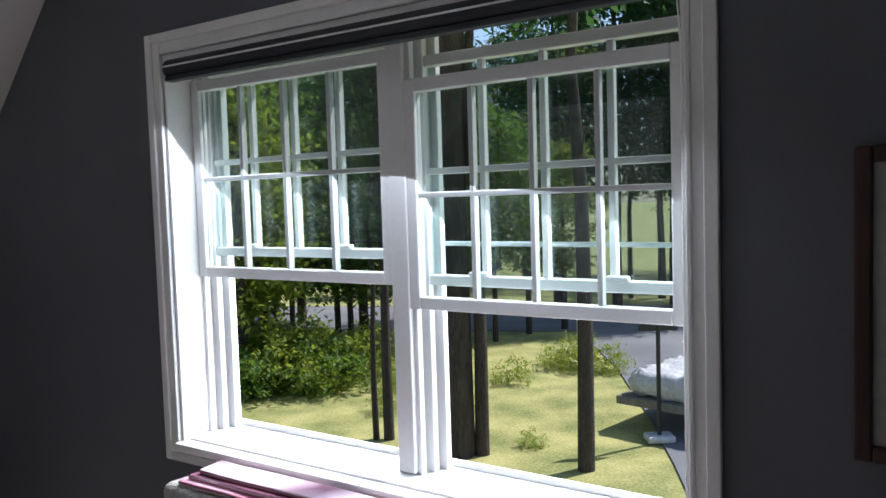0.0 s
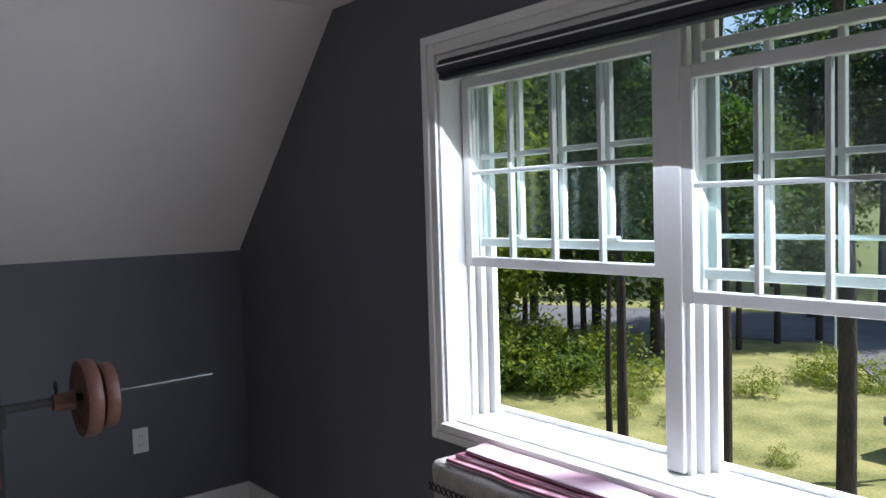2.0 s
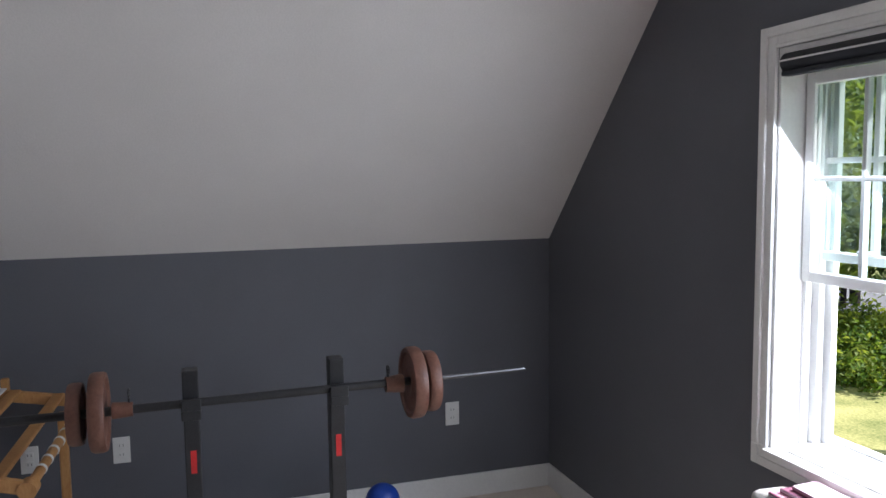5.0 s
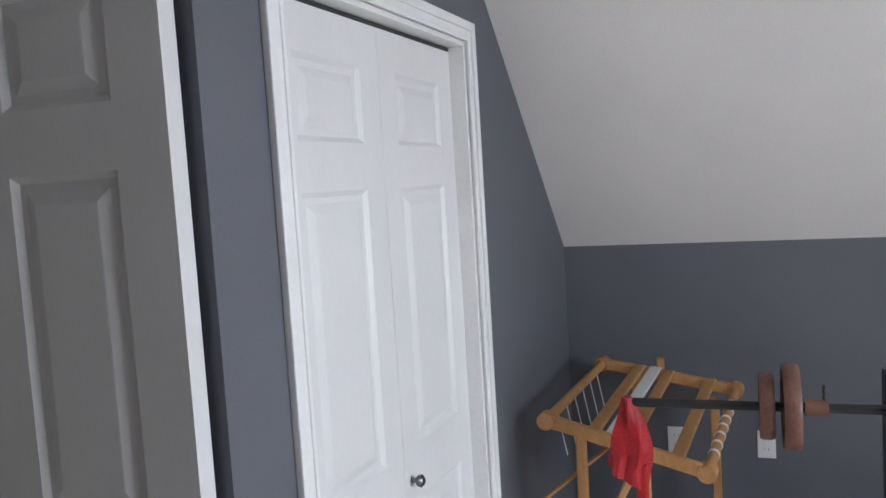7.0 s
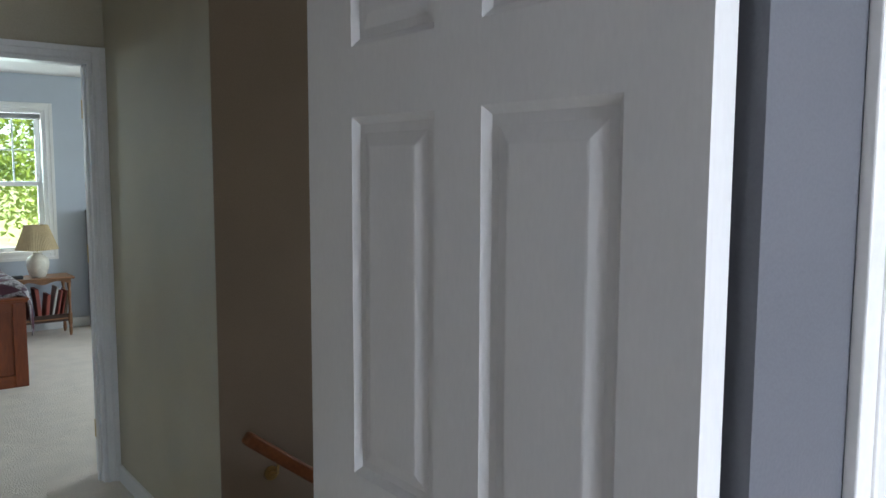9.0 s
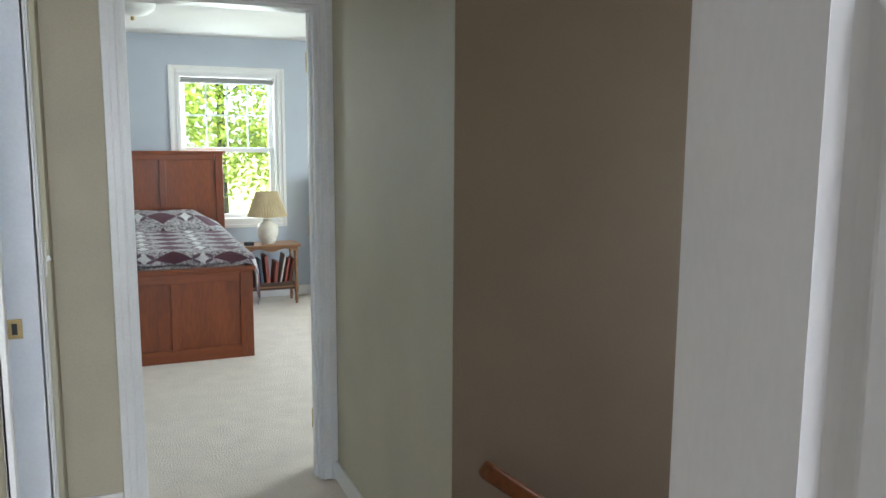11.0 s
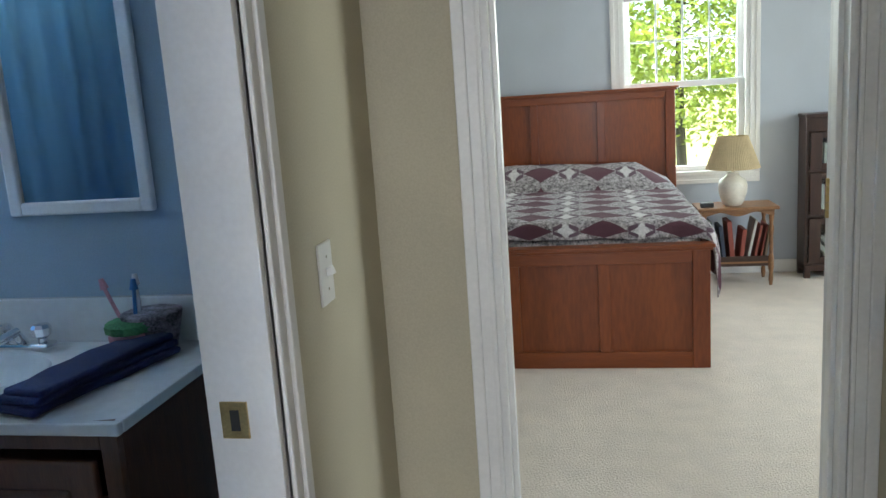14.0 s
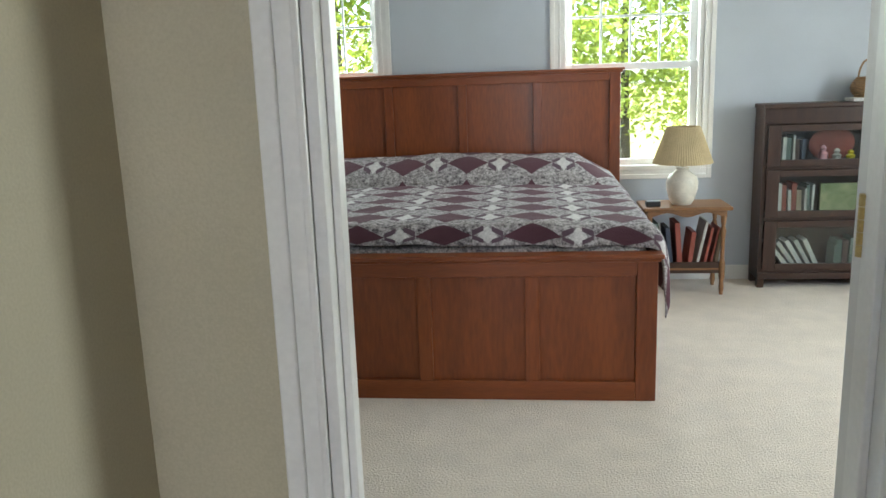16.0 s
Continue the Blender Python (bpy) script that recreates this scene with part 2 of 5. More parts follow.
# the last one is leaf green lightened to imitate bright sun on it
M_LEAF = [leaf_mat("leaf_green", (0.10, 0.17, 0.03), (0.05, 0.10, 0.018)), leaf_mat("leaf_yellow_green", (0.20, 0.25, 0.045), (0.11, 0.16, 0.025)), leaf_mat("pine_needle", (0.035, 0.085, 0.035), (0.014, 0.04, 0.018)), leaf_mat("leaf_lightened_sunlit", (0.26, 0.32, 0.08), (0.15, 0.22, 0.05))]
BOOKS = [mat("book_cover", c, 0.6, 0.12, 15, 120, 0.05) for c in ((0.5, 0.48, 0.44), (0.05, 0.06, 0.09), (0.28, 0.07, 0.05), (0.35, 0.28, 0.2), (0.12, 0.16, 0.14), (0.06, 0.03, 0.025), (0.62, 0.6, 0.56))]


# mesh helpers
def box(bm, lo, hi, bevel=0.0, seg=2, m=None):
    c = [(a + b) / 2 for a, b in zip(lo, hi)]
    s = [abs(b - a) for a, b in zip(lo, hi)]
    r = bmesh.ops.create_cube(bm, size=1, matrix=Matrix.Translation(c) @ Matrix.Diagonal((*s, 1)))
    vs = r["verts"]
    if bevel:
        es = list({e for v in vs for e in v.link_edges})
        out = bmesh.ops.bevel(bm, geom=es, offset=bevel, segments=seg, affect="EDGES", profile=0.5)
        vs = list({v for f in out["faces"] for v in f.verts} | {v for v in vs if v.is_valid})
    if m is not None:
        bmesh.ops.transform(bm, matrix=m, verts=vs)
    return bm


def cyl(bm, a, b, r0, r1=None, seg=16):
    a, b = Vector(a), Vector(b)
    d = b - a
    q = d.to_track_quat("Z", "Y").to_matrix().to_4x4()
    bmesh.ops.create_cone(bm, cap_ends=True, segments=seg, radius1=r0, radius2=r0 if r1 is None else r1, depth=d.length, matrix=Matrix.Translation((a + b) / 2) @ q)
    return bm


def lathe(bm, prof, at=(0, 0, 0), seg=28, m=None, wob=None):
    """Turn (radius, height) pairs about the z axis."""
    rings = []
    for r, z in prof:
        ring = []
        for i in range(seg):
            a = 2 * math.pi * i / seg
            k = r * (wob(i) if wob else 1)
            p = Vector((k * math.cos(a), k * math.sin(a), z))
            ring.append(bm.verts.new((m @ p) if m else p + Vector(at)))
        rings.append(ring)
    for p, q in zip(rings, rings[1:]):
        for i in range(seg):
            bm.faces.new((p[i], p[(i + 1) % seg], q[(i + 1) % seg], q[i]))
    bm.faces.new(list(reversed(rings[0])))
    bm.faces.new(rings[-1])
    return bm


def B(*boxes, bevel=0.0):
    bm = bmesh.new()
    for lo, hi in boxes:
        box(bm, lo, hi, bevel)
    return bm


def mesh_of(name, bm, material, smooth=False):
    bmesh.ops.recalc_face_normals(bm, faces=bm.faces)
    me = bpy.data.meshes.new(name)
    bm.to_mesh(me)
    bm.free()
    me.materials.append(material)
    if smooth:
        for p in me.polygons:
            p.use_smooth = True
        me.set_sharp_from_angle(angle=radians(40))
    return me


def part(name, bm, material, parent, label="", smooth=False):
    ob = new(name, mesh_of(name, bm, material, smooth))
    ob.parent = parent
    if label:
        ob["label"] = label
    return ob


def thing(name, label, category, group="", kind="", at=None):
    ob = new(name)
    ob.empty_display_size = 0.1
    if at:
        ob.location = at
    return tagged(ob, label, category, group, kind)


def solid(name, bm, material, label, category, group="", kind="", smooth=False):
    return tagged(new(name, mesh_of(name, bm, material, smooth)), label, category, group, kind)


def wall(name, bm, material, label):
    return solid(name, bm, material, label, "wall", kind="structure")


# ---- the large structure ----
YW, YC, XK, ZK = 2.64, -0.19, -2.285, 1.272
ZF = 2.245
SL = 1.02
YS = -2.56
XF = XK + (ZF - ZK) / SL
XE = 2.7
ZH = 2.41
XH, XL = -0.29, 0.80
YD, YB, YE = -1.155, -3.87, -8.09
# the closet wall stands a little out of square
SKEW = Matrix.Translation((XK, YC, 0)) @ Matrix.Rotation(radians(-2.9), 4, 'Z') @ Matrix.Translation((-XK, -YC, 0))
K0, K1, KZ = -1.195, -0.21, 2.005


def skewed(ob):
    ob.matrix_world = SKEW @ ob.matrix_world
    return ob



# window wall with its opening
wall("wall_window", B(((XK - 0.12, YW, 0), (-0.69, YW + 0.24, 2.6)), ((0.955, YW, 0), (XE + 0.12, YW + 0.24, 2.6)), ((-0.69, YW, 0), (0.955, YW + 0.24, 0.72)), ((-0.69, YW, 1.96), (0.955, YW + 0.24, 2.6))), M_GREY, "dark grey painted wall with the double window")
wall("wall_knee", B(((XK - 0.12, YC - 0.8, 0), (XK, YW, ZK))), M_GREY, "low dark grey knee wall under the sloped ceiling")
bm = bmesh.new()
for y0, y1 in ((YD, YW),):
    pts = [(XK, ZK), (XF, ZF), (XF, ZF + 0.15), (XK - 0.12, ZK + 0.05), (XK - 0.12, ZK)]
    a = [bm.verts.new((x, y0, z)) for x, z in pts]
    b = [bm.verts.new((x, y1, z)) for x, z in pts]
    for i in range(5):
        j = (i + 1) % 5
        bm.faces.new((a[i], a[j], b[j], b[i]))
    bm.faces.new(a)
    bm.faces.new(b)
solid("ceiling_slope", bm, M_CEIL, "white painted sloped attic ceiling", "ceiling", kind="structure")
solid("ceiling_room", B(((XF, YD - 0.0, ZF), (XE + 0.12, YW, ZF + 0.15))), M_CEIL, "white painted flat ceiling of the exercise room", "ceiling", kind="structure")
skewed(wall("wall_closet", B(((XK - 0.1, YC - 0.1, 0), (K0, YC, ZF)), ((K1, YC - 0.1, 0), (0.034, YC, ZF)), ((K0, YC - 0.1, KZ), (K1, YC, ZF))), M_GREY, "dark grey wall around the closet"))
wall("wall_closet_side", B(((-0.08, YD, 0), (0.03, YC - 0.2, ZF)), ((XK, -1.0, 0), (-0.08, -0.93, ZF))), M_GREY, "dark grey side and back walls of the closet")
wall("wall_room_door", B(((-0.08, YD - 0.04, 0), (0.0, YD, ZH)), ((0.0, YD - 0.012, 0), (0.043, YD, ZH)), ((0.86, YD - 0.12, 0), (XE, YD, ZH)), ((0.043, YD - 0.12, 2.06), (0.86, YD, ZH))), M_GREY, "dark grey wall around the room door")
wall("wall_room_side", B(((XE, YD - 0.12, 0), (XE + 0.12, YW, 2.6))), M_GREY, "dark grey side wall")
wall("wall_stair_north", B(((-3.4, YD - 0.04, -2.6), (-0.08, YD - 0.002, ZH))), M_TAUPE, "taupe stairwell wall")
wall("wall_stair_south", B(((-3.4, YS - 0.12, -2.6), (XH - 0.12, YS, ZH)), ((XH - 0.12, YS - 0.003, -0.2), (XH - 0.001, YS, ZH))), M_TAUPE, "taupe stairwell wall that carries the handrail")
# unseen end wall; its opening is added for the stairwell lamp
wall("wall_stair_end", B(((-3.52, YS - 0.12, -2.6), (-3.4, -2.05, ZH)), ((-3.52, -1.4, -2.6), (-3.4, YD, ZH)), ((-3.52, -2.05, -2.6), (-3.4, -1.4, 0.72)), ((-3.52, -2.05, 1.58), (-3.4, -1.4, ZH))), M_TAUPE, "taupe end wall of the stairwell, unseen, with an added opening")
wall("wall_hall_west", B(((XH - 0.12, YB, 0), (XH, YS - 0.003, ZH))), M_CREAM, "cream painted hall wall")
wall("wall_hall_east", B(((XL, -2.395, 0), (XL + 0.097, YD - 0.12, ZH)), ((XL, YB, 0), (XL + 0.097, -3.205, ZH)), ((XL, -3.205, 2.05), (XL + 0.097, -2.395, ZH))), M_CREAM, "cream painted hall wall with the bathroom door opening")
wall("wall_bedroom_door", B(((-3.2, YB - 0.1, 0), (-0.228, YB, ZH)), ((0.535, YB - 0.1, 0), (XL + 0.097, YB, ZH)), ((-0.228, YB - 0.1, 2.05), (0.535, YB, ZH))), M_CREAM, "cream painted hall wall around the bedroom door")
wall("wall_bath_back", B(((XL + 0.097, -4.09, 0), (3.3, -3.99, ZH))), M_BATH, "blue painted bathroom wall behind the vanity")
wall("wall_bath_inner", B(((XL + 0.097, -3.99, 0), (XL + 0.107, -3.24, ZH)), ((XL + 0.097, -2.38, 0), (XL + 0.107, YD - 0.12, ZH))), M_BATH, "blue painted inner bathroom wall")
wall("wall_bath_east", B(((3.2, -3.99, 0), (3.3, -3.65, ZH)), ((3.2, -2.95, 0), (3.3, YD - 0.12, ZH)), ((3.2, -3.65, 0), (3.3, -2.95, 1.0)), ((3.2, -3.65, 1.98), (3.3, -2.95, ZH))), M_BATH, "blue painted bathroom wall with a window opening")
wall("wall_bath_north", B(((XL + 0.107, YD - 0.13, 0), (3.2, YD - 0.12, ZH))), M_BATH, "blue painted bathroom wall behind the tub")
W2A, W2B, W2Z0, W2Z1 = -0.845, 0.045, 0.745, 2.08
WSH = 2.053
wall("wall_bedroom_head", B(((-3.2, YE - 0.16, 0), (W2A, YE, 2.6)), ((W2B, YE - 0.16, 0), (W2A + WSH, YE, 2.6)), ((W2B + WSH, YE - 0.16, 0), (3.3, YE, 2.6)), ((W2A, YE - 0.16, 0), (W2B, YE, W2Z0)), ((W2A, YE - 0.16, W2Z1), (W2B, YE, 2.6)), ((W2A + WSH, YE - 0.16, 0), (W2B + WSH, YE, W2Z0)), ((W2A + WSH, YE - 0.16, W2Z1), (W2B + WSH, YE, 2.6))), M_BLUEGREY, "pale blue-grey bedroom wall with two windows")
wall("wall_bedroom_west", B(((-3.32, YE - 0.16, 0), (-3.2, -6.45, 2.6)), ((-3.32, -5.45, 0), (-3.2, YB, 2.6)), ((-3.32, -6.45, 0), (-3.2, -5.45, W2Z0)), ((-3.32, -6.45, W2Z1), (-3.2, -5.45, 2.6))), M_BLUEGREY, "pale blue-grey bedroom side wall")
wall("wall_bedroom_east", B(((3.3, YE - 0.16, 0), (3.42, -3.99, 2.6))), M_BLUEGREY, "pale blue-grey bedroom side wall")
wall("wall_bedroom_inner", B(((-3.2, YB - 0.11, 0), (-0.228, YB - 0.1, ZH)), ((0.535, YB - 0.11, 0), (XL + 0.097, YB - 0.1, ZH)), ((XL + 0.097, -4.10, 0), (3.3, -4.09, ZH)), ((-0.228, YB - 0.11, 2.05), (0.535, YB - 0.1, ZH))), M_BLUEGREY, "pale blue-grey bedroom side of the door wall")
solid("ceiling_hall", B(((-3.52, YB, ZH), (3.42, YD, ZH + 0.12))), M_CEIL, "white hall and bathroom ceiling", "ceiling", kind="structure")
solid("ceiling_bedroom", B(((-3.32, YE - 0.16, ZH), (3.42, YB - 0.0, ZH + 0.12))), M_CEIL, "white bedroom ceiling", "ceiling", kind="structure")
solid("floor", B(((XK - 0.12, YD, -0.2), (XE + 0.12, YW + 0.24, 0)), ((XH, YS, -0.2), (3.42, YD, 0)), ((-3.32, YE - 0.16, -0.2), (3.42, YS, 0))), M_CARPET, "beige cut-pile carpet with faint traffic marks", "floor", kind="structure")
stairs = thing("stairs", "carpeted stairs going down beside the hall", "stairs", kind="structure")
for i in range(11):
    part("step", B(((XH - 0.27 * (i + 1), YS, -0.19 * (i + 1) - 0.2), (XH - 0.27 * i, YD - 0.04, -0.19 * (i + 1))), bevel=0.012), M_CARPET, stairs)


# trim
def casing(name, axis, plane, side, a0, a1, z0, z1, w=0.065, d=0.018, sill=False, label="white moulded door casing"):
    """A moulded frame round an opening in a wall; the wall is square to axis, side is the way it faces."""
    ob = thing(name, label, "casing", kind="structure")
    lay = ((0.0, w, d * 0.55), (w * 0.55, w, d), (0.0, w * 0.18, d * 0.8))

    def put(nm, lo, hi, i0, i1, dd):
        p, q = plane, plane + side * dd
        if axis == "y":
            bmb = B(((lo[0], min(p, q), lo[1]), (hi[0], max(p, q), hi[1])), bevel=0.003)
        else:
            bmb = B(((min(p, q), lo[0], lo[1]), (max(p, q), hi[0], hi[1])), bevel=0.003)
        part(nm, bmb, M_TRIM, ob)

    for i0, i1, dd in lay:
        put("casing_side", (a0 - i1, z0), (a0 - i0, z1 + i1), i0, i1, dd)
        put("casing_side", (a1 + i0, z0), (a1 + i1, z1 + i1), i0, i1, dd)
        put("casing_head", (a0 - i0, z1 + i0), (a1 + i0, z1 + i1), i0, i1, dd - 0.0005)
        if sill:
            put("casing_foot", (a0 - i0, z0 - i1), (a1 + i0, z0 - i0), i0, i1, dd - 0.0005)
            put("casing_corner", (a0 - i1, z0 - i1), (a0 - i0, z0), i0, i1, dd)
            put("casing_corner", (a1 + i0, z0 - i1), (a1 + i1, z0), i0, i1, dd)
    return ob


casing("trim_window", "y", YW, -1, -0.69, 0.955, 0.728, 1.96, sill=True, label="white moulded window casing")
skewed(casing("trim_closet", "y", YC, 1, K0, K1, 0.0, KZ, w=0.06))
casing("trim_bedroom_door", "y", YB, 1, -0.228, 0.535, 0.0, 2.05, w=0.062)
casing("trim_bath_door", "x", XL, -1, -3.205, -2.395, 0.0, 2.05, w=0.066)


def jamb(name, boxes, label):
    ob = thing(name, label, "door jamb", kind="structure")
    for lo, hi in boxes:
        part("jamb_board", B((lo, hi), bevel=0.002), M_TRIM, ob)
    return ob


# bedroom jamb with its door stop
jamb("trim_bedroom_jamb", [((-0.229, YB - 0.115, 0), (-0.211, YB + 0.002, 2.05)), ((0.518, YB - 0.115, 0), (0.536, YB + 0.002, 2.05)), ((-0.211, YB - 0.115, 2.032), (0.518, YB + 0.002, 2.05)), ((-0.211, YB - 0.07, 0), (-0.199, YB - 0.035, 2.03)), ((0.506, YB - 0.07, 0), (0.518, YB - 0.035, 2.03))], "white door jamb with a stop strip")
jamb("trim_bath_jamb", [((XL - 0.002, -3.206, 0), (XL + 0.112, -3.188, 2.05)), ((XL - 0.002, -2.412, 0), (XL + 0.112, -2.394, 2.05)), ((XL - 0.002, -3.188, 2.032), (XL + 0.112, -2.412, 2.05))], "white bathroom door jamb")
skewed(jamb("trim_closet_jamb", [((K0 - 0.001, YC - 0.11, 0), (K0 + 0.013, YC + 0.002, KZ + 0.001)), ((K1 - 0.013, YC - 0.11, 0), (K1 + 0.001, YC + 0.002, KZ + 0.001)), ((K0 + 0.013, YC - 0.11, KZ - 0.015), (K1 - 0.013, YC + 0.002, KZ + 0.001))], "white closet jamb"))


def baseboard(name, lo, hi):
    return solid(name, B((lo, hi), bevel=0.004), M_TRIM, "white painted baseboard", "baseboard", kind="structure")


baseboard("baseboard_1", (XK, YC, 0), (XK + 0.014, YW, 0.115))
baseboard("baseboard_2", (XK + 0.014, YW - 0.014, 0), (XE, YW, 0.115))
skewed(baseboard("baseboard_3", (XK + 0.02, YC, 0), (K0 - 0.07, YC + 0.014, 0.115)))
baseboard("baseboard_4", (XH, YB + 0.02, 0), (XH + 0.014, YS, 0.085))
baseboard("baseboard_5", (XL - 0.014, YB, 0), (XL, -3.30, 0.085))
baseboard("baseboard_6", (-3.2, YE, 0), (3.3, YE + 0.014, 0.095))
baseboard("baseboard_7", (0.60, YB, 0), (XL - 0.014, YB + 0.014, 0.085))


# ---- windows ----
def sash(parent, x0, x1, z0, z1, y, d=0.032, stile=0.045, top=0.045, bot=0.04, cols=0, rows=0, muntin=0.018, mmat=None, name="sash"):
    s = part(name, B(((x0, y - d / 2, z0), (x0 + stile, y + d / 2, z1)), ((x1 - stile, y - d / 2, z0), (x1, y + d / 2, z1)), ((x0 + stile, y - d / 2, z1 - top), (x1 - stile, y + d / 2, z1)), ((x0 + stile, y - d / 2, z0), (x1 - stile, y + d / 2, z0 + bot)), bevel=0.004), M_VINYL, parent)
    gx0, gx1, gz0, gz1 = x0 + stile, x1 - stile, z0 + bot, z1 - top
    g = part("pane", B(((gx0, y - 0.003, gz0), (gx1, y + 0.003, gz1))), M_GLASS, s, "clear window pane")
    g.visible_shadow = False
    for i in range(1, cols):
        x = gx0 + (gx1 - gx0) * i / cols
        part("muntin", B(((x - muntin / 2, y - 0.011, gz0), (x + muntin / 2, y + 0.011, gz1)), bevel=0.003), mmat or M_VINYL, s)
    for i in range(1, rows):
        z = gz0 + (gz1 - gz0) * i / rows
        part("muntin", B(((gx0, y - 0.0105, z - muntin / 2), (gx1, y + 0.0105, z + muntin / 2)), bevel=0.003), mmat or M_VINYL, s)
    return s


win = thing("window_1", "white twin double-hung window, both lower sashes raised", "window", kind="structure")
YO = YW + 0.155
part("frame", B(((-0.69, YW - 0.002, 0.72), (-0.678, YW + 0.24, 1.96)), ((0.943, YW - 0.002, 0.72), (0.955, YW + 0.24, 1.96)), ((-0.678, YW - 0.002, 1.93), (0.943, YW + 0.24, 1.96)), bevel=0.003), M_TRIM, win)
part("mullion", B(((0.128, YW + 0.085, 0.74), (0.184, YW + 0.24, 1.93)), bevel=0.004), M_VINYL, win)
part("sill", B(((-0.69, YW - 0.03, 0.70), (0.955, YW + 0.02, 0.727)), ((-0.678, YW + 0.02, 0.71), (0.943, YW + 0.25, 0.734)), bevel=0.004), M_TRIM, win, "sunlit white window sill")
# opening, raised lower sash, lowered upper sash: each x0, x1, z0, z1
SASHES = (((-0.678, 0.128), (-0.674, 0.130, 1.252, 1.885), (-0.672, 0.112, 1.318, 1.928)),
          ((0.184, 0.943), (0.182, 0.926, 1.19, 1.797), (0.186, 0.936, 1.25, 1.862)))
for (x0, x1), (a0, a1, b0, b1), (c0, c1, d0, d1) in SASHES:
    for k in range(3):
        yy = YW + 0.10 + k * 0.035
        part("track", B(((x0, yy, 0.734), (x0 + 0.014 + 0.018 * k, yy + 0.022, 1.93)), bevel=0.003), M_VINYL, win)
        part("track", B(((x1 - 0.01 - 0.006 * k, yy, 0.734), (x1, yy + 0.022, 1.93)), bevel=0.003), M_VINYL, win)
    # inner bars take the backlit grey, outer ones below the plain white
    sash(win, a0, a1, b0, b1, YW + 0.105, stile=0.034, top=0.036, bot=0.034, cols=4, rows=2, muntin=0.014, mmat=M_MUNTIN, name="lower_sash")
    up = sash(win, c0, c1, d0, d1, YO, stile=0.026, top=0.03, bot=0.028, cols=4, rows=2, muntin=0.017, mmat=M_VINYL, name="upper_sash")
    for f in (0.25, 0.75):
        xm = c0 + (c1 - c0) * f
        part("sash_lock", B(((xm - 0.028, YO - 0.028, d0 + 0.028), (xm + 0.028, YO - 0.006, d0 + 0.04)), bevel=0.004), M_VINYL, up)
    part("screen_track", B(((x0, YW + 0.205, 0.734), (x1, YW + 0.22, 0.752)), bevel=0.003), M_VINYL, win)
part("screen_bar", B(((0.19, YW + 0.205, 1.352), (0.94, YW + 0.217, 1.364)), bevel=0.002), M_MUNTIN, win)
cord = bmesh.new()
for a, b in (((0.93, YW + 0.01, 1.95), (0.952, YW + 0.008, 1.6)), ((0.952, YW + 0.008, 1.6), (0.955, YW + 0.01, 1.25)), ((0.955, YW + 0.01, 1.25), (0.94, YW + 0.01, 1.17))):
    cyl(cord, a, b, 0.0018, seg=6)
part("blind_cord", cord, M_WHITE, win, "thin white cord")
blind = thing("roller_blind", "dark rolled-up blind across the window head", "blind")
bb = bmesh.new()
cyl(bb, (-0.66, YW + 0.005, 1.912), (0.94, YW + 0.005, 1.912), 0.03, seg=20)
part("roll", bb, M_SHADE, blind, smooth=True)
part("bottom_bar", B(((-0.66, YW - 0.02, 1.872), (0.94, YW + 0.012, 1.888)), bevel=0.004), M_SHADE, blind)
part("bottom_strip", B(((-0.66, YW - 0.0265, 1.914), (0.94, YW - 0.0245, 1.919))), M_WHITE, blind, "thin pale line on the roll")


def bedroom_window(name, dx):
    w = thing(name, "white double-hung bedroom window with bright foliage behind", "window", kind="structure")
    a, b = W2A + dx, W2B + dx
    part("frame", B(((a, YE - 0.16, W2Z0), (a + 0.03, YE + 0.002, W2Z1)), ((b - 0.03, YE - 0.16, W2Z0), (b, YE + 0.002, W2Z1)), ((a + 0.03, YE - 0.16, W2Z1 - 0.03), (b - 0.03, YE + 0.002, W2Z1)), bevel=0.003), M_TRIM, w)
    part("sill", B(((a, YE - 0.16, W2Z0 - 0.012), (b, YE + 0.02, W2Z0 + 0.022)), bevel=0.004), M_TRIM, w)
    sash(w, a + 0.03, b - 0.03, W2Z0 + 0.022, 1.42, YE - 0.05, name="lower_sash")
    sash(w, a + 0.03, b - 0.03, 1.38, W2Z1 - 0.03, YE - 0.09, cols=4, rows=2, mmat=M_MUNTIN, muntin=0.014, name="upper_sash")
    s = bmesh.new()
    cyl(s, (a + 0.035, YE - 0.02, W2Z1 - 0.06), (b - 0.035, YE - 0.02, W2Z1 - 0.06), 0.026, seg=16)
    part("rolled_blind", s, M_GSHADE, w, "grey rolled blind", True)
    return w


for nm, dx in (("window_2", 0.0), ("window_3", WSH)):
    bedroom_window(nm, dx)
    casing("trim_" + nm, "y", YE, 1, W2A + dx, W2B + dx, W2Z0, W2Z1, w=0.068, sill=True, label="white moulded window casing")
ww = thing("window_5", "white side window of the bedroom", "window", kind="structure")
part("frame", B(((-3.32, -6.45, W2Z0), (-3.19, -6.41, W2Z1)), ((-3.32, -5.49, W2Z0), (-3.19, -5.45, W2Z1)), ((-3.32, -6.41, W2Z1 - 0.04), (-3.19, -5.49, W2Z1)), ((-3.32, -6.41, W2Z0), (-3.19, -5.49, W2Z0 + 0.04)), bevel=0.003), M_TRIM, ww)
bw = thing("window_4", "small white bathroom window", "window", kind="structure")
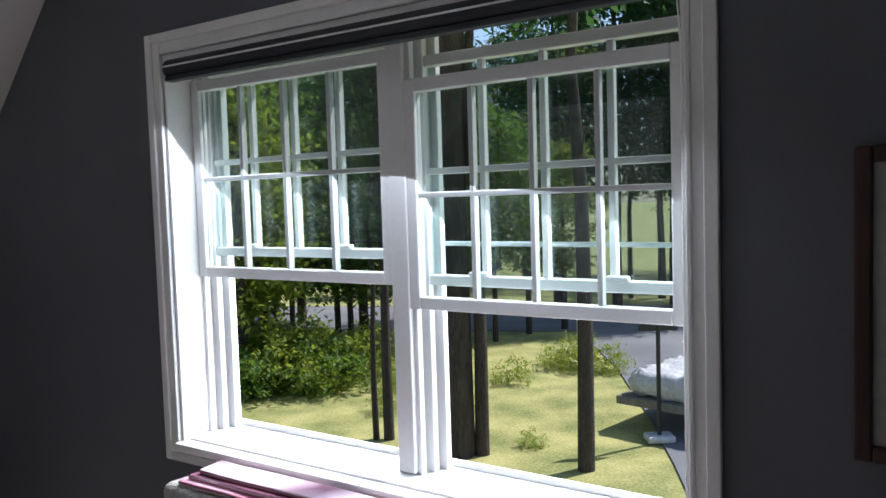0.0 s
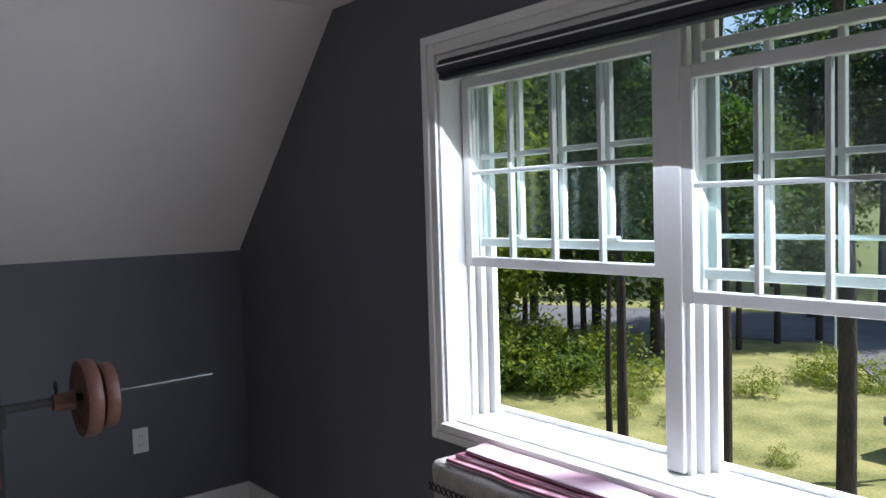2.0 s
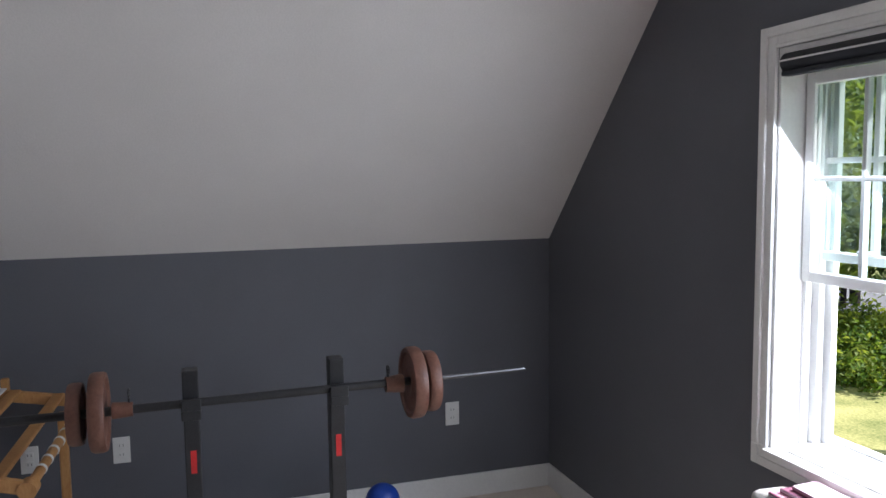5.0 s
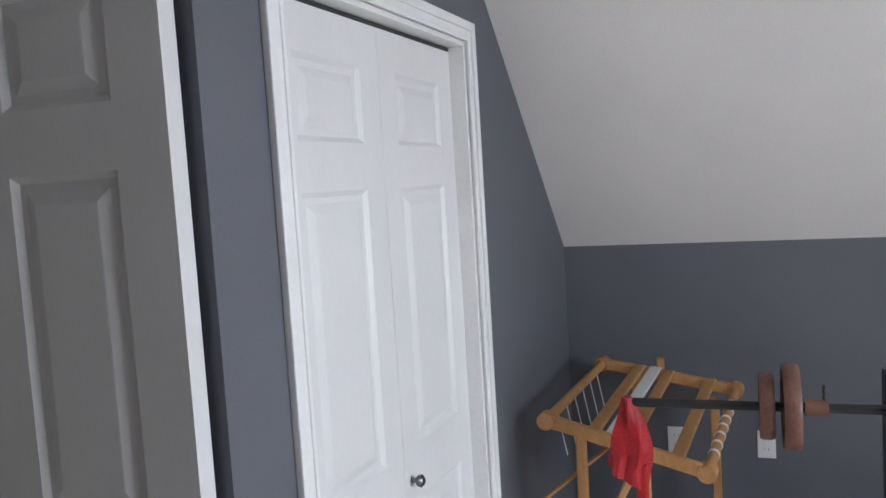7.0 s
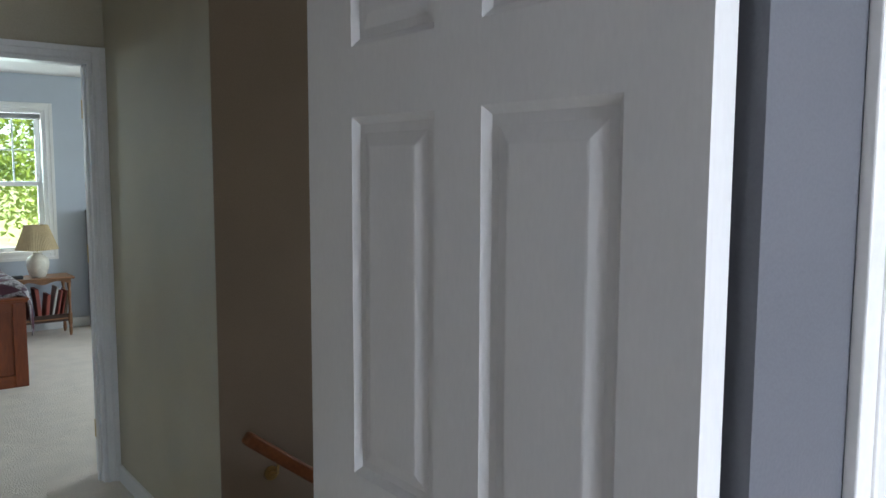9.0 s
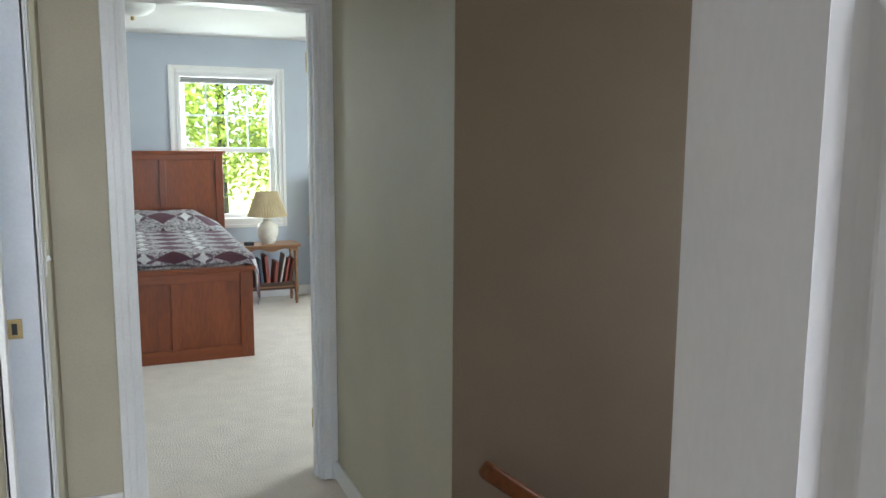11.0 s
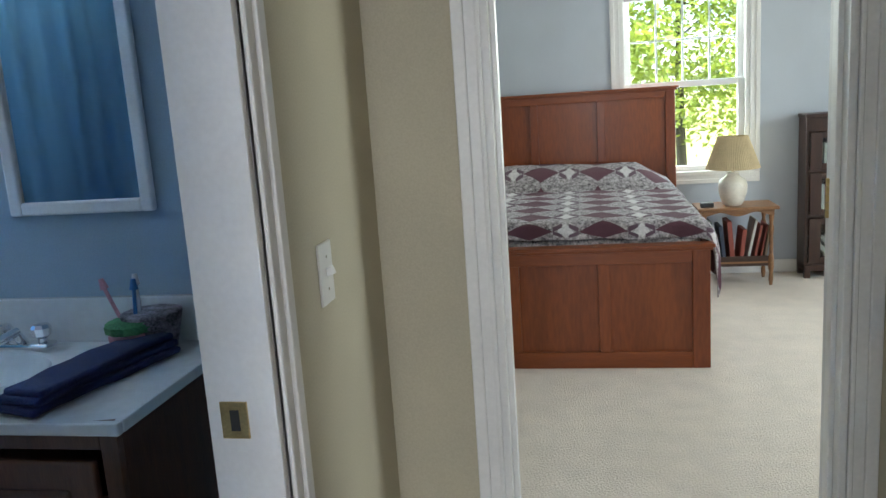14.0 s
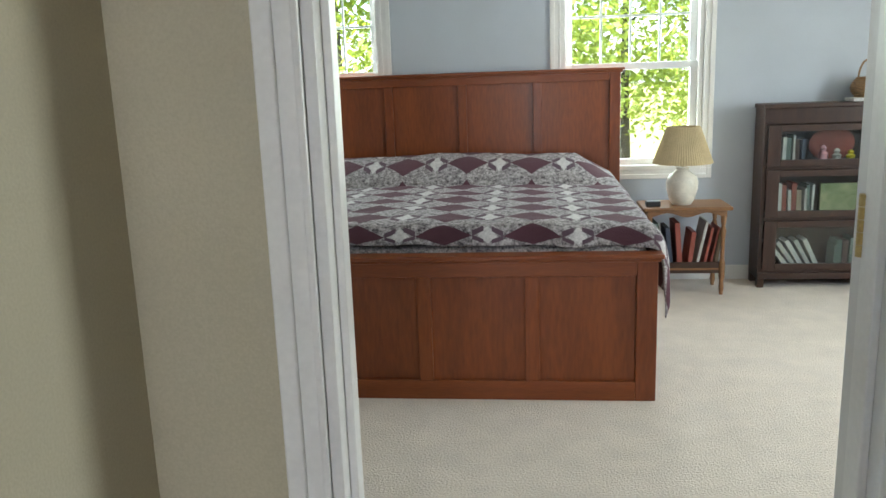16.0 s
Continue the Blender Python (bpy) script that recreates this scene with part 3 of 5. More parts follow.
part("frame", B(((3.2, -3.65, 1.0), (3.3, -3.61, 1.98)), ((3.2, -2.99, 1.0), (3.3, -2.95, 1.98)), ((3.2, -3.61, 1.94), (3.3, -2.99, 1.98)), ((3.2, -3.61, 1.0), (3.3, -2.99, 1.04)), bevel=0.003), M_TRIM, bw)


# ---- doors ----
def panel_grid(w, cols, rows):
    return [(c0, c1, r0, r1) for r0, r1 in rows for c0, c1 in cols]


def panelled(name_parent, w, h, t, cols, rows, frame_name="leaf", material=None):
    """A door leaf in its own axes: x along the width, y through, z up; raised panels on both faces."""
    material = material or M_DOOR
    xs = sorted({0, w} | {v for c in cols for v in c})
    zs = sorted({0, h} | {v for r in rows for v in r})
    bm = bmesh.new()
    inside = lambda x, z: any(c0 < x < c1 for c0, c1 in cols) and any(r0 < z < r1 for r0, r1 in rows)
    rec = 0.010
    for x0, x1 in zip(xs, xs[1:]):
        for z0, z1 in zip(zs, zs[1:]):
            if inside((x0 + x1) / 2, (z0 + z1) / 2):
                box(bm, (x0, -t / 2 + rec, z0), (x1, t / 2 - rec, z1))
            else:
                box(bm, (x0, -t / 2, z0), (x1, t / 2, z1))
    bmesh.ops.remove_doubles(bm, verts=bm.verts, dist=1e-5)
    ob = part(frame_name, bm, material, name_parent)
    for c0, c1 in cols:
        for r0, r1 in rows:
            pb = bmesh.new()
            for s in (-1, 1):
                # sloping moulding, then the raised field
                def ring(i, d):
                    return [pb.verts.new((x, s * d, z)) for x, z in ((c0 + i, r0 + i), (c1 - i, r0 + i), (c1 - i, r1 - i), (c0 + i, r1 - i))]
                loops = [ring(0.0, t / 2 - 0.0005), ring(0.012, t / 2 - rec + 0.0006), ring(0.026, t / 2 - rec + 0.0008), ring(0.048, t / 2 - 0.0015), ring(0.052, t / 2 - 0.001)]
                for p, q in zip(loops, loops[1:]):
                    for i in range(4):
                        pb.faces.new((p[i], p[(i + 1) % 4], q[(i + 1) % 4], q[i]))
                pb.faces.new(loops[-1])
            part("panel", pb, material, ob)
    return ob


door = thing("door_1", "white six-panel interior door standing wide open", "door", kind="structure")
panelled(door, 0.82, 2.03, 0.040, [(0.148, 0.372), (0.475, 0.712)], [(0.20, 0.86), (1.02, 1.622), (1.735, 1.93)])
door.matrix_world = pose(0.066, -1.152, 0.012, 0, 0, 90)

for k, x0 in enumerate((K0 + 0.014, K0 + 0.4935)):
    d = thing("door_2" if k == 0 else "door_3", "white panelled bifold closet door, closed", "door", kind="structure")
    panelled(d, 0.478, 1.965, 0.03, [(0.095, 0.385)], [(0.18, 0.72), (0.87, 1.565), (1.675, 1.86)])
    d.matrix_world = SKEW @ pose(x0, YC - 0.062, 0.012)
kb = bmesh.new()
lathe(kb, [(0.006, 0), (0.006, 0.012), (0.015, 0.02), (0.017, 0.03), (0.010, 0.037)], seg=16, m=SKEW @ pose(-0.74, YC - 0.047, 0.80, -90, 0, 0))
solid("closet_knob", kb, M_STEEL, "small dull metal knob on the closet door", "knob", smooth=True)
part("track", B(((0, -0.02, 1.966), (0.955, 0.015, 1.977))), M_DARKSLOT, bpy.data.objects["door_2"], "dark sliding track")


def hinge(z):
    ob = thing("door_hinge", "brass butt hinge on the door jamb", "hinge", group="bedroom door hinges")
    part("leaf_plate", B(((-0.2185, YB - 0.112, z - 0.045), (-0.2155, YB - 0.075, z + 0.045)), bevel=0.001), M_BRASS, ob)
    k = bmesh.new()
    for i in range(5):
        cyl(k, (-0.212, YB - 0.118, z - 0.045 + i * 0.018), (-0.212, YB - 0.118, z - 0.0285 + i * 0.018), 0.007, seg=12)
    part("knuckle", k, M_BRASS, ob)


for z in (0.25, 1.13, 1.83):
    hinge(z)
bd = thing("door_4", "white six-panel bedroom door swung open against the wall", "door", kind="structure")
panelled(bd, 0.76, 2.02, 0.035, [(0.105, 0.335), (0.425, 0.655)], [(0.20, 0.86), (1.02, 1.585), (1.69, 1.92)])
bd.matrix_world = pose(-0.22, YB - 0.145, 0.012, 0, 0, 183)
st = thing("strike_plate", "brass strike plate let into the door jamb", "strike plate")
part("plate", B(((XL + 0.045, -3.189, 0.908), (XL + 0.09, -3.1855, 0.968)), bevel=0.001), M_BRASS, st)
part("bolt_hole", B(((XL + 0.059, -3.1862, 0.921), (XL + 0.074, -3.1848, 0.955))), M_DARKSLOT, st)


def wall_plate(name, m, label, kind):
    ob = thing(name, label, kind, group=kind + "s")
    part("plate", box(bmesh.new(), (-0.035, -0.003, -0.0575), (0.035, 0.003, 0.0575), 0.0025), M_WHITE, ob)
    if kind == "outlet":
        for z in (-0.02, 0.02):
            part("socket", box(bmesh.new(), (-0.016, -0.0045, z - 0.014), (0.016, 0.0, z + 0.014), 0.002), M_WHITE, ob)
            part("slot", B(((-0.008, -0.0052, z - 0.004), (-0.006, -0.004, z + 0.006)), ((0.006, -0.0052, z - 0.004), (0.008, -0.004, z + 0.006))), M_DARKSLOT, ob)
    else:
        part("toggle", box(bmesh.new(), (-0.005, -0.018, -0.008), (0.005, 0.0, 0.008), 0.0015, m=pose(0, 0, 0.0, -22, 0, 0)), M_WHITE, ob)
        for z in (-0.03, 0.03):
            part("screw", cyl(bmesh.new(), (0, -0.0042, z), (0, -0.002, z), 0.003, seg=10), M_CHROME, ob)
    ob.matrix_world = m
    return ob


for y in (2.117, 0.612, 0.255):
    wall_plate("wall_outlet", pose(XK + 0.003, y, 0.43, 0, 0, 90), "white duplex outlet on the grey knee wall", "outlet")
wall_plate("light_switch", pose(XL - 0.003, -3.47, 1.105, 0, 0, -90), "white toggle light switch on the cream wall", "switch")

pic = thing("picture_frame", "dark wooden picture frame on the grey wall", "picture")
for lo, hi in (((1.255, YW - 0.025, 0.985), (1.285, YW, 1.55)), ((1.695, YW - 0.025, 0.985), (1.725, YW, 1.55)), ((1.285, YW - 0.025, 1.52), (1.695, YW, 1.55)), ((1.285, YW - 0.025, 0.985), (1.695, YW, 1.015))):
    part("frame_bar", B((lo, hi), bevel=0.005), M_WALNUT, pic)
part("mat_board", B(((1.285, YW - 0.012, 1.015), (1.695, YW - 0.002, 1.52))), M_PICTURE, pic)


# ---- exercise room ----
XB = -1.30
rack = thing("squat_stand", "black steel squat stand with red stickers on its uprights", "squat stand")
for y in (0.912, 1.378):
    up = part("upright", B(((XB - 0.035, y - 0.025, 0.03), (XB + 0.025, y + 0.025, 0.988)), bevel=0.004), M_BLACK, rack)
    part("sticker", B(((XB + 0.0252, y - 0.008, 0.655), (XB + 0.0262, y + 0.01, 0.73))), M_REDTAPE, up)
    part("cradle", B(((XB + 0.025, y - 0.03, 0.842), (XB + 0.075, y + 0.03, 0.872)), ((XB + 0.06, y - 0.03, 0.872), (XB + 0.075, y + 0.03, 0.907)), bevel=0.003), M_BLACK, rack)
    part("foot", B(((XB - 0.3, y - 0.03, 0.0), (XB + 0.3, y + 0.03, 0.035)), bevel=0.004), M_BLACK, rack)
part("brace", B(((XB - 0.02, 0.937, 0.12), (XB + 0.015, 1.353, 0.165)), bevel=0.004), M_BLACK, rack)
bar = thing("barbell", "long steel barbell loaded with brown vinyl plates", "barbell")
XR, ZR = XB + 0.042, 0.889
part("shaft", cyl(bmesh.new(), (XR, 0.19, ZR - 0.004), (XR, 1.735, ZR + 0.006), 0.014, seg=16), M_BLACK, bar, "dark steel bar", True)
part("sleeve_end", cyl(bmesh.new(), (XR, 1.735, ZR + 0.006), (XR, 2.05, ZR + 0.01), 0.008, seg=16), M_STEEL, bar, "bright steel end", True)


def plate(y, r, t, zz):
    m = pose(XR, y - t / 2, zz, -90, 0, 0)
    b = bmesh.new()
    lathe(b, [(0.016, t * 0.25), (0.04, t * 0.1), (r * 0.45, t * 0.12), (r * 0.55, 0.2 * t), (r * 0.8, 0.18 * t), (r * 0.86, 0), (r * 0.96, 0.0), (r, t * 0.2), (r, t * 0.8), (r * 0.96, t), (r * 0.86, t), (r * 0.8, 0.82 * t), (r * 0.55, 0.8 * t), (r * 0.45, 0.88 * t), (0.04, t * 0.9), (0.016, 0.75 * t)], seg=40, m=m)
    part("weight_plate", b, M_IRON, bar, smooth=True)


plate(1.638, 0.122, 0.045, ZR)
plate(1.694, 0.104, 0.04, ZR)
plate(0.646, 0.122, 0.045, ZR)
plate(0.582, 0.095, 0.04, ZR)
for y, s in ((1.57, 1), (0.712, -1)):
    c = bmesh.new()
    cyl(c, (XR, y - 0.03, ZR), (XR, y + 0.03, ZR), 0.026, 0.032 if s > 0 else 0.022, seg=18)
    co = part("collar", c, M_IRON, bar, smooth=True)
    part("collar_screw", cyl(bmesh.new(), (XR, y - s * 0.02, ZR + 0.02), (XR, y - s * 0.02, ZR + 0.055), 0.004, seg=8), M_BLACK, co)
    r = bmesh.new()
    for i in range(12):
        a0, a1 = 2 * math.pi * i / 12, 2 * math.pi * (i + 1) / 12
        cyl(r, (XR + 0.018 * math.cos(a0), y - s * 0.02, ZR + 0.05 + 0.014 * math.sin(a0)), (XR + 0.018 * math.cos(a1), y - s * 0.02, ZR + 0.05 + 0.014 * math.sin(a1)), 0.003, seg=6)
    part("collar_ring", r, M_BLACK, co)

bag = thing("red_bag", "red nylon bag hanging from the barbell end", "bag")
bmb = bmesh.new()
NU, NV = 22, 18
grid = []
for j in range(NV + 1):
    v = j / NV
    row = []
    w = 0.02 + 0.066 * math.sin(min(1, v * 1.25) * math.pi * 0.62)
    for i in range(NU):
        a = 2 * math.pi * i / NU
        fold = 1 + 0.16 * math.sin(5 * a + 3 * v) + 0.09 * math.sin(9 * a - 5 * v)
        row.append(bmb.verts.new((XR + 0.045 * math.sin(a) * fold * (0.5 + v * 0.6), 0.19 + 0.01 * math.sin(4 * v) + w * 0.66 * math.cos(a) * fold, 0.90 - 0.25 * v - 0.03 * (math.cos(a) * v))))
    grid.append(row)
for p, q in zip(grid, grid[1:]):
    for i in range(NU):
        bmb.faces.new((p[i], p[(i + 1) % NU], q[(i + 1) % NU], q[i]))
bmb.faces.new(grid[0])
bmb.faces.new(grid[-1])
part("sack", bmb, M_RED, bag, smooth=True)
tail = bmesh.new()
box(tail, (XR + 0.0, 0.19, 0.58), (XR + 0.03, 0.225, 0.70), 0.008, m=Matrix.Translation((0, 0.02, 0)))
part("flap", tail, M_RED, bag, smooth=True)

loom = thing("floor_loom_frame", "honey-coloured wooden loom frame with round roller ends and strings", "loom")
P1, P2, P3, P4 = Vector((-1.42, -0.10, 0.765)), Vector((-2.14, -0.02, 0.79)), Vector((-1.42, 0.41, 0.62)), Vector((-2.12, 0.50, 0.70))


def beam(name, a, b, w, h, label="", material=None):
    a, b = Vector(a), Vector(b)
    d = b - a
    q = d.to_track_quat("X", "Z").to_matrix().to_4x4()
    return part(name, box(bmesh.new(), (-d.length / 2, -w / 2, -h / 2), (d.length / 2, w / 2, h / 2), 0.006, m=Matrix.Translation((a + b) / 2) @ q), material or M_PINE, loom, label)


def roller(a, b, r):
    o = part("roller", cyl(bmesh.new(), a, b, r, seg=18), M_PINE, loom, smooth=True)
    for p in (a, b):
        dd = (Vector(b) - Vector(a)).normalized() * 0.022
        part("roller_end", cyl(bmesh.new(), Vector(p) - dd, Vector(p) + dd, r * 1.75, seg=20), M_PINE, o, smooth=True)
    return o


roller(P1, P2, 0.017)
ro = roller(P3, P4, 0.017)
beam("front_rail", P1, P3, 0.03, 0.045)
beam("back_rail", P2, P4, 0.03, 0.045)
for f in (0.30, 0.52, 0.82):
    beam("cross_slat", P1.lerp(P3, f) + Vector((0, 0, 0.012)), P2.lerp(P4, f) + Vector((0, 0, 0.022)), 0.045, 0.016)
for f in (0.45,):
    beam("peg", P2.lerp(P4, f), P2.lerp(P4, f) + Vector((0.0, 0, 0.07)), 0.03, 0.03)
beam("cloth_bar", P1.lerp(P3, 0.42) + Vector((0, 0, 0.02)), P2.lerp(P4, 0.42) + Vector((0, 0, 0.03)), 0.05, 0.008, "pale cloth strip", M_WHITE)
for f, dx in ((0.22, 0.0), (0.62, 0.0)):
    a = P1.lerp(P3, f)
    beam("leg", (a.x, a.y, 0.02), (a.x, a.y, a.z - 0.01), 0.035, 0.03)
beam("leg", (P2.x + 0.05, 0.12, 0.02), (P2.x + 0.05, 0.12, 0.77), 0.035, 0.03)
beam("leg", (P4.x + 0.05, 0.42, 0.02), (P4.x + 0.05, 0.42, 0.68), 0.035, 0.03)
beam("brace", (P1.x, 0.05, 0.35), (P3.x, 0.20, 0.64), 0.03, 0.025)
beam("treadle", (P1.x + 0.05, -0.12, 0.50), (P1.x - 0.1, 0.10, 0.66), 0.02, 0.012)
for i in range(6):
    p = P1.lerp(P2, 0.15 + 0.14 * i)
    part("string", cyl(bmesh.new(), p, p + Vector((0.0, 0.03, -0.16)), 0.0022, seg=6), M_WHITE, loom)
for i in range(7):
    p = P3.lerp(P4, 0.18 + 0.1 * i)
    dd = (P4 - P3).normalized() * 0.006
    part("thread_wrap", cyl(bmesh.new(), p - dd, p + dd, 0.0195, seg=14), M_WHITE, ro)

shelf = thing("weight_shelf", "low black weight rack near the knee wall", "weight rack")
part("top", B(((-1.98, 1.0, 0.14), (-1.72, 1.78, 0.165)), bevel=0.005), M_BLACK, shelf)
for x in (-1.96, -1.76):
    for y in (1.03, 1.73):
        part("leg", B(((x, y, 0), (x + 0.025, y + 0.025, 0.14)), bevel=0.003), M_BLACK, shelf)
s = bmesh.new()
bmesh.ops.create_uvsphere(s, u_segments=24, v_segments=14, radius=0.072, matrix=Matrix.Translation((-1.83, 1.655, 0.237)))
solid("exercise_ball", s, M_BLUE, "small blue rubber exercise ball on the weight rack", "ball", smooth=True)
s = bmesh.new()
bmesh.ops.create_uvsphere(s, u_segments=20, v_segments=12, radius=0.034, matrix=Matrix.Translation((-1.80, 1.17, 0.275)))
solid("tennis_ball", s, M_YELLOW, "yellow felt ball resting in a black ring", "ball", smooth=True)
s = bmesh.new()
lathe(s, [(0.05, 0.0), (0.085, 0.01), (0.09, 0.04), (0.08, 0.07), (0.05, 0.078), (0.03, 0.076)], at=(-1.80, 1.17, 0.165), seg=24)
solid("black_ring_weight", s, M_BLACK, "round black weight lying on the rack", "weight", smooth=True)

# blanket on a bench under the window
bench = thing("bench", "low bench under the window, hidden by its throw", "bench")
part("seat", B(((-0.52, 2.34, 0.44), (1.05, 2.58, 0.48)), bevel=0.006), M_OAK, bench)
for x in (-0.50, 0.98):
    for y in (2.36, 2.52):
        part("leg", B(((x, y, 0), (x + 0.04, y + 0.04, 0.44)), bevel=0.004), M_OAK, bench)
th = thing("woven_throw", "grey woven throw with a black zigzag stitch on the bench", "throw")


def soft_box(lo, hi, n=(26, 10, 5), amp=0.006, r=0.03, seed=0):
    b = bmesh.new()
    box(b, lo, hi, r, 4)
    bmesh.ops.subdivide_edges(b, edges=[e for e in b.edges if e.calc_length() > 0.12], cuts=14, use_grid_fill=True)
    for v in b.verts:
        k = noise.noise(v.co * 6 + Vector((seed, 0, 0)))
        v.co += Vector((0, noise.noise(v.co * 7 + Vector((0, seed, 3))) * amp, k * amp))
    return b


part("folded_cloth", soft_box((-0.57, 2.46, 0.48), (0.98, 2.60, 0.667), seed=2), M_THROW, th, smooth=True)
z = bmesh.new()
for i in range(60):
    x = -0.55 + i * 0.0245
    for sx in (-1, 1):
        cyl(z, (x - 0.009, 2.454, 0.585 - 0.012 * sx), (x + 0.009, 2.454, 0.585 + 0.012 * sx), 0.0028, seg=5)
part("zigzag_stitch", z, M_STITCH, th, "black zigzag embroidery")
sb = thing("striped_blanket", "pink and white striped blanket folded on the throw", "blanket")
for k in range(3):
    part("fold", soft_box((-0.50 + 0.025 * k, 2.475 + 0.018 * k, 0.668 + k * 0.015), (0.96 - 0.02 * k, 2.60, 0.683 + k * 0.015), amp=0.009, r=0.006, seed=5 + k), M_STRIPE, sb, smooth=True)

# stair handrail
hr = thing("handrail", "stained wooden stair handrail on a metal bracket", "handrail")
A, Bv = Vector((-0.36, YS + 0.065, 0.585)), Vector((-2.9, YS + 0.065, 0.585 - 2.54 * 0.78))
rb = bmesh.new()
d = Bv - A
box(rb, (-d.length / 2, -0.025, -0.026), (d.length / 2, 0.025, 0.026), 0.014, 3, m=Matrix.Translation((A + Bv) / 2) @ d.to_track_quat("X", "Z").to_matrix().to_4x4())
part("rail", rb, M_RAIL, hr, smooth=True)
for f in (0.05, 0.55):
    p = A.lerp(Bv, f)
    k = bmesh.new()
    cyl(k, p + Vector((0, 0, -0.02)), p + Vector((0, -0.01, -0.07)), 0.006, seg=10)
    cyl(k, p + Vector((0, -0.01, -0.07)), p + Vector((0, -0.065, -0.085)), 0.006, seg=10)
    cyl(k, p + Vector((0, -0.058, -0.085)), p + Vector((0, -0.065, -0.085)), 0.028, seg=16)
    part("bracket", k, M_BRASS, hr, "dull metal bracket", True)

# ---- bedroom ----
BX0, BX1 = -0.265, 1.665
bed = thing("bed", "king-size cherry wood panel bed, made up", "bed")


def bed_board(name, x0, x1, y, z0, z1, stile, rail_t, rail_b, cap, mid, d=0.045):
    b = part(name, B(((x0 + stile, y - d / 2 + 0.001, z1 - rail_t), (x1 - stile, y + d / 2 - 0.001, z1)), bevel=0.003), M_CHERRY_H, bed)
    for e0, e1 in ((x0, x0 + stile), (x1 - stile, x1)):
        part("post", B(((e0, y - d / 2, z0), (e1, y + d / 2, z1)), bevel=0.004), M_CHERRY, b)
    part("bottom_rail", B(((x0 + stile, y - d / 2 + 0.001, z0), (x1 - stile, y + d / 2 - 0.001, z0 + rail_b)), bevel=0.003), M_CHERRY_H, b)
    part("cap", B(((x0 - cap, y - d / 2 - cap, z1), (x1 + cap, y + d / 2 + cap, z1 + 0.018)), ((x0 - cap / 2, y - d / 2 - cap / 2, z1 - 0.014), (x1 + cap / 2, y + d / 2 + cap / 2, z1)), bevel=0.004), M_CHERRY_H, b)
    pitch = (x1 - x0 - 2 * stile + mid) / 4
    for i in range(4):
        a = x0 + stile + i * pitch
        part("panel", B(((a, y - 0.008, z0 + rail_b), (a + pitch - mid, y + 0.004, z1 - rail_t)), bevel=0.001), M_CHERRY, b)
        if i:
            part("mid_stile", B(((a - mid, y - d / 2 + 0.001, z0 + rail_b), (a, y + d / 2 - 0.001, z1 - rail_t)), bevel=0.003), M_CHERRY, b)
    return b


bed_board("footboard", BX0, BX1, -6.05, 0.0, 0.617, 0.085, 0.075, 0.085, 0.022, 0.06)
bed_board("headboard", -0.325, 1.68, -8.015, 0.0, 1.375, 0.07, 0.06, 0.3, 0.022, 0.055)
for x in (BX0 + 0.005, BX1 - 0.03):
    part("side_rail", B(((x, -7.99, 0.20), (x + 0.025, -6.07, 0.40)), bevel=0.004), M_CHERRY, bed)
part("slat_base", B(((BX0 + 0.03, -7.98, 0.28), (BX1 - 0.03, -6.08, 0.32))), M_OAK, bed)
mt = soft_box((BX0 + 0.03, -7.985, 0.32), (BX1 - 0.03, -6.085, 0.66), r=0.05, seed=3)
M_PRINT = mat("printed_cotton", (0.44, 0.40, 0.40), 0.95, second=(0.05, 0.04, 0.045), scale=48, fine=130, bump=0.4)
solid("mattress", mt, M_PRINT, "thick mattress covered by the quilt", "mattress", smooth=True)
# quilt: a sheet over mattress and pillows that hangs at the sides and foot
q = bmesh.new()
uvl = q.loops.layers.uv.new("UVMap")
NX, NY = 110, 110
U0, U1, V0, V1 = BX0 - 0.33, BX1 + 0.33, -8.0, -6.0
verts, uvs = [], {}
for j in range(NY + 1):
    for i in range(NX + 1):
        u = U0 + (U1 - U0) * i / NX
        v = -7.975 + 2.06 * j / NY
        x, y, zz = u, v, 0.735
        hump = 0.0
        if v < -7.38:
            s = (v + 7.975) / 0.595
            hump = 0.155 * math.sin(min(1, max(0, s)) ** 0.75 * math.pi) ** 0.6 if 0 < s < 1 else 0
            edge = min(1, max(0, (u - BX0 + 0.02) / 0.25)) * min(1, max(0, (BX1 + 0.02 - u) / 0.25))
            hump *= edge * (1 - 0.10 * abs(math.sin((u - 0.7) * 3.2)))
        zz += hump + 0.02 * (1 - ((u - 0.7) / 1.0) ** 2 if abs(u - 0.7) < 1 else 0)
        zz += 0.008 * noise.noise(Vector((u * 5, v * 5, 1))) + 0.003 * noise.noise(Vector((u * 16, v * 16, 4)))
        over = max(BX0 + 0.02 - u, u - BX1 + 0.02, 0)
        if over > 0:
            sgn = -1 if u < 0.7 else 1
            base = BX0 + 0.02 if sgn < 0 else BX1 - 0.02
            x = base + sgn * (0.075 * (1 - math.exp(-over * 14)) + 0.012 * math.sin(v * 11) * min(1, over * 5))
            zz -= over * 0.95 - 0.03 * (1 - math.exp(-over * 20))
        if v > -6.21:
            o = v + 6.21
            y = -6.21 + min(o, 0.055) * 0.95 + 0.07 * (1 - math.exp(-max(0, o - 0.02) * 9)) + 0.010 * math.sin(u * 17) * min(1, o * 8)
            y = min(y, -6.081)
            zz -= 0.30 * o * min(1.0, o * 6) + 0.004 * math.sin(u * 23)
        vv = q.verts.new((x, y, zz))
        verts.append(vv)
        uvs[vv] = ((u - 0.24) / 0.375 + 0.5, (v + 6.26) / 0.25 + 0.60)
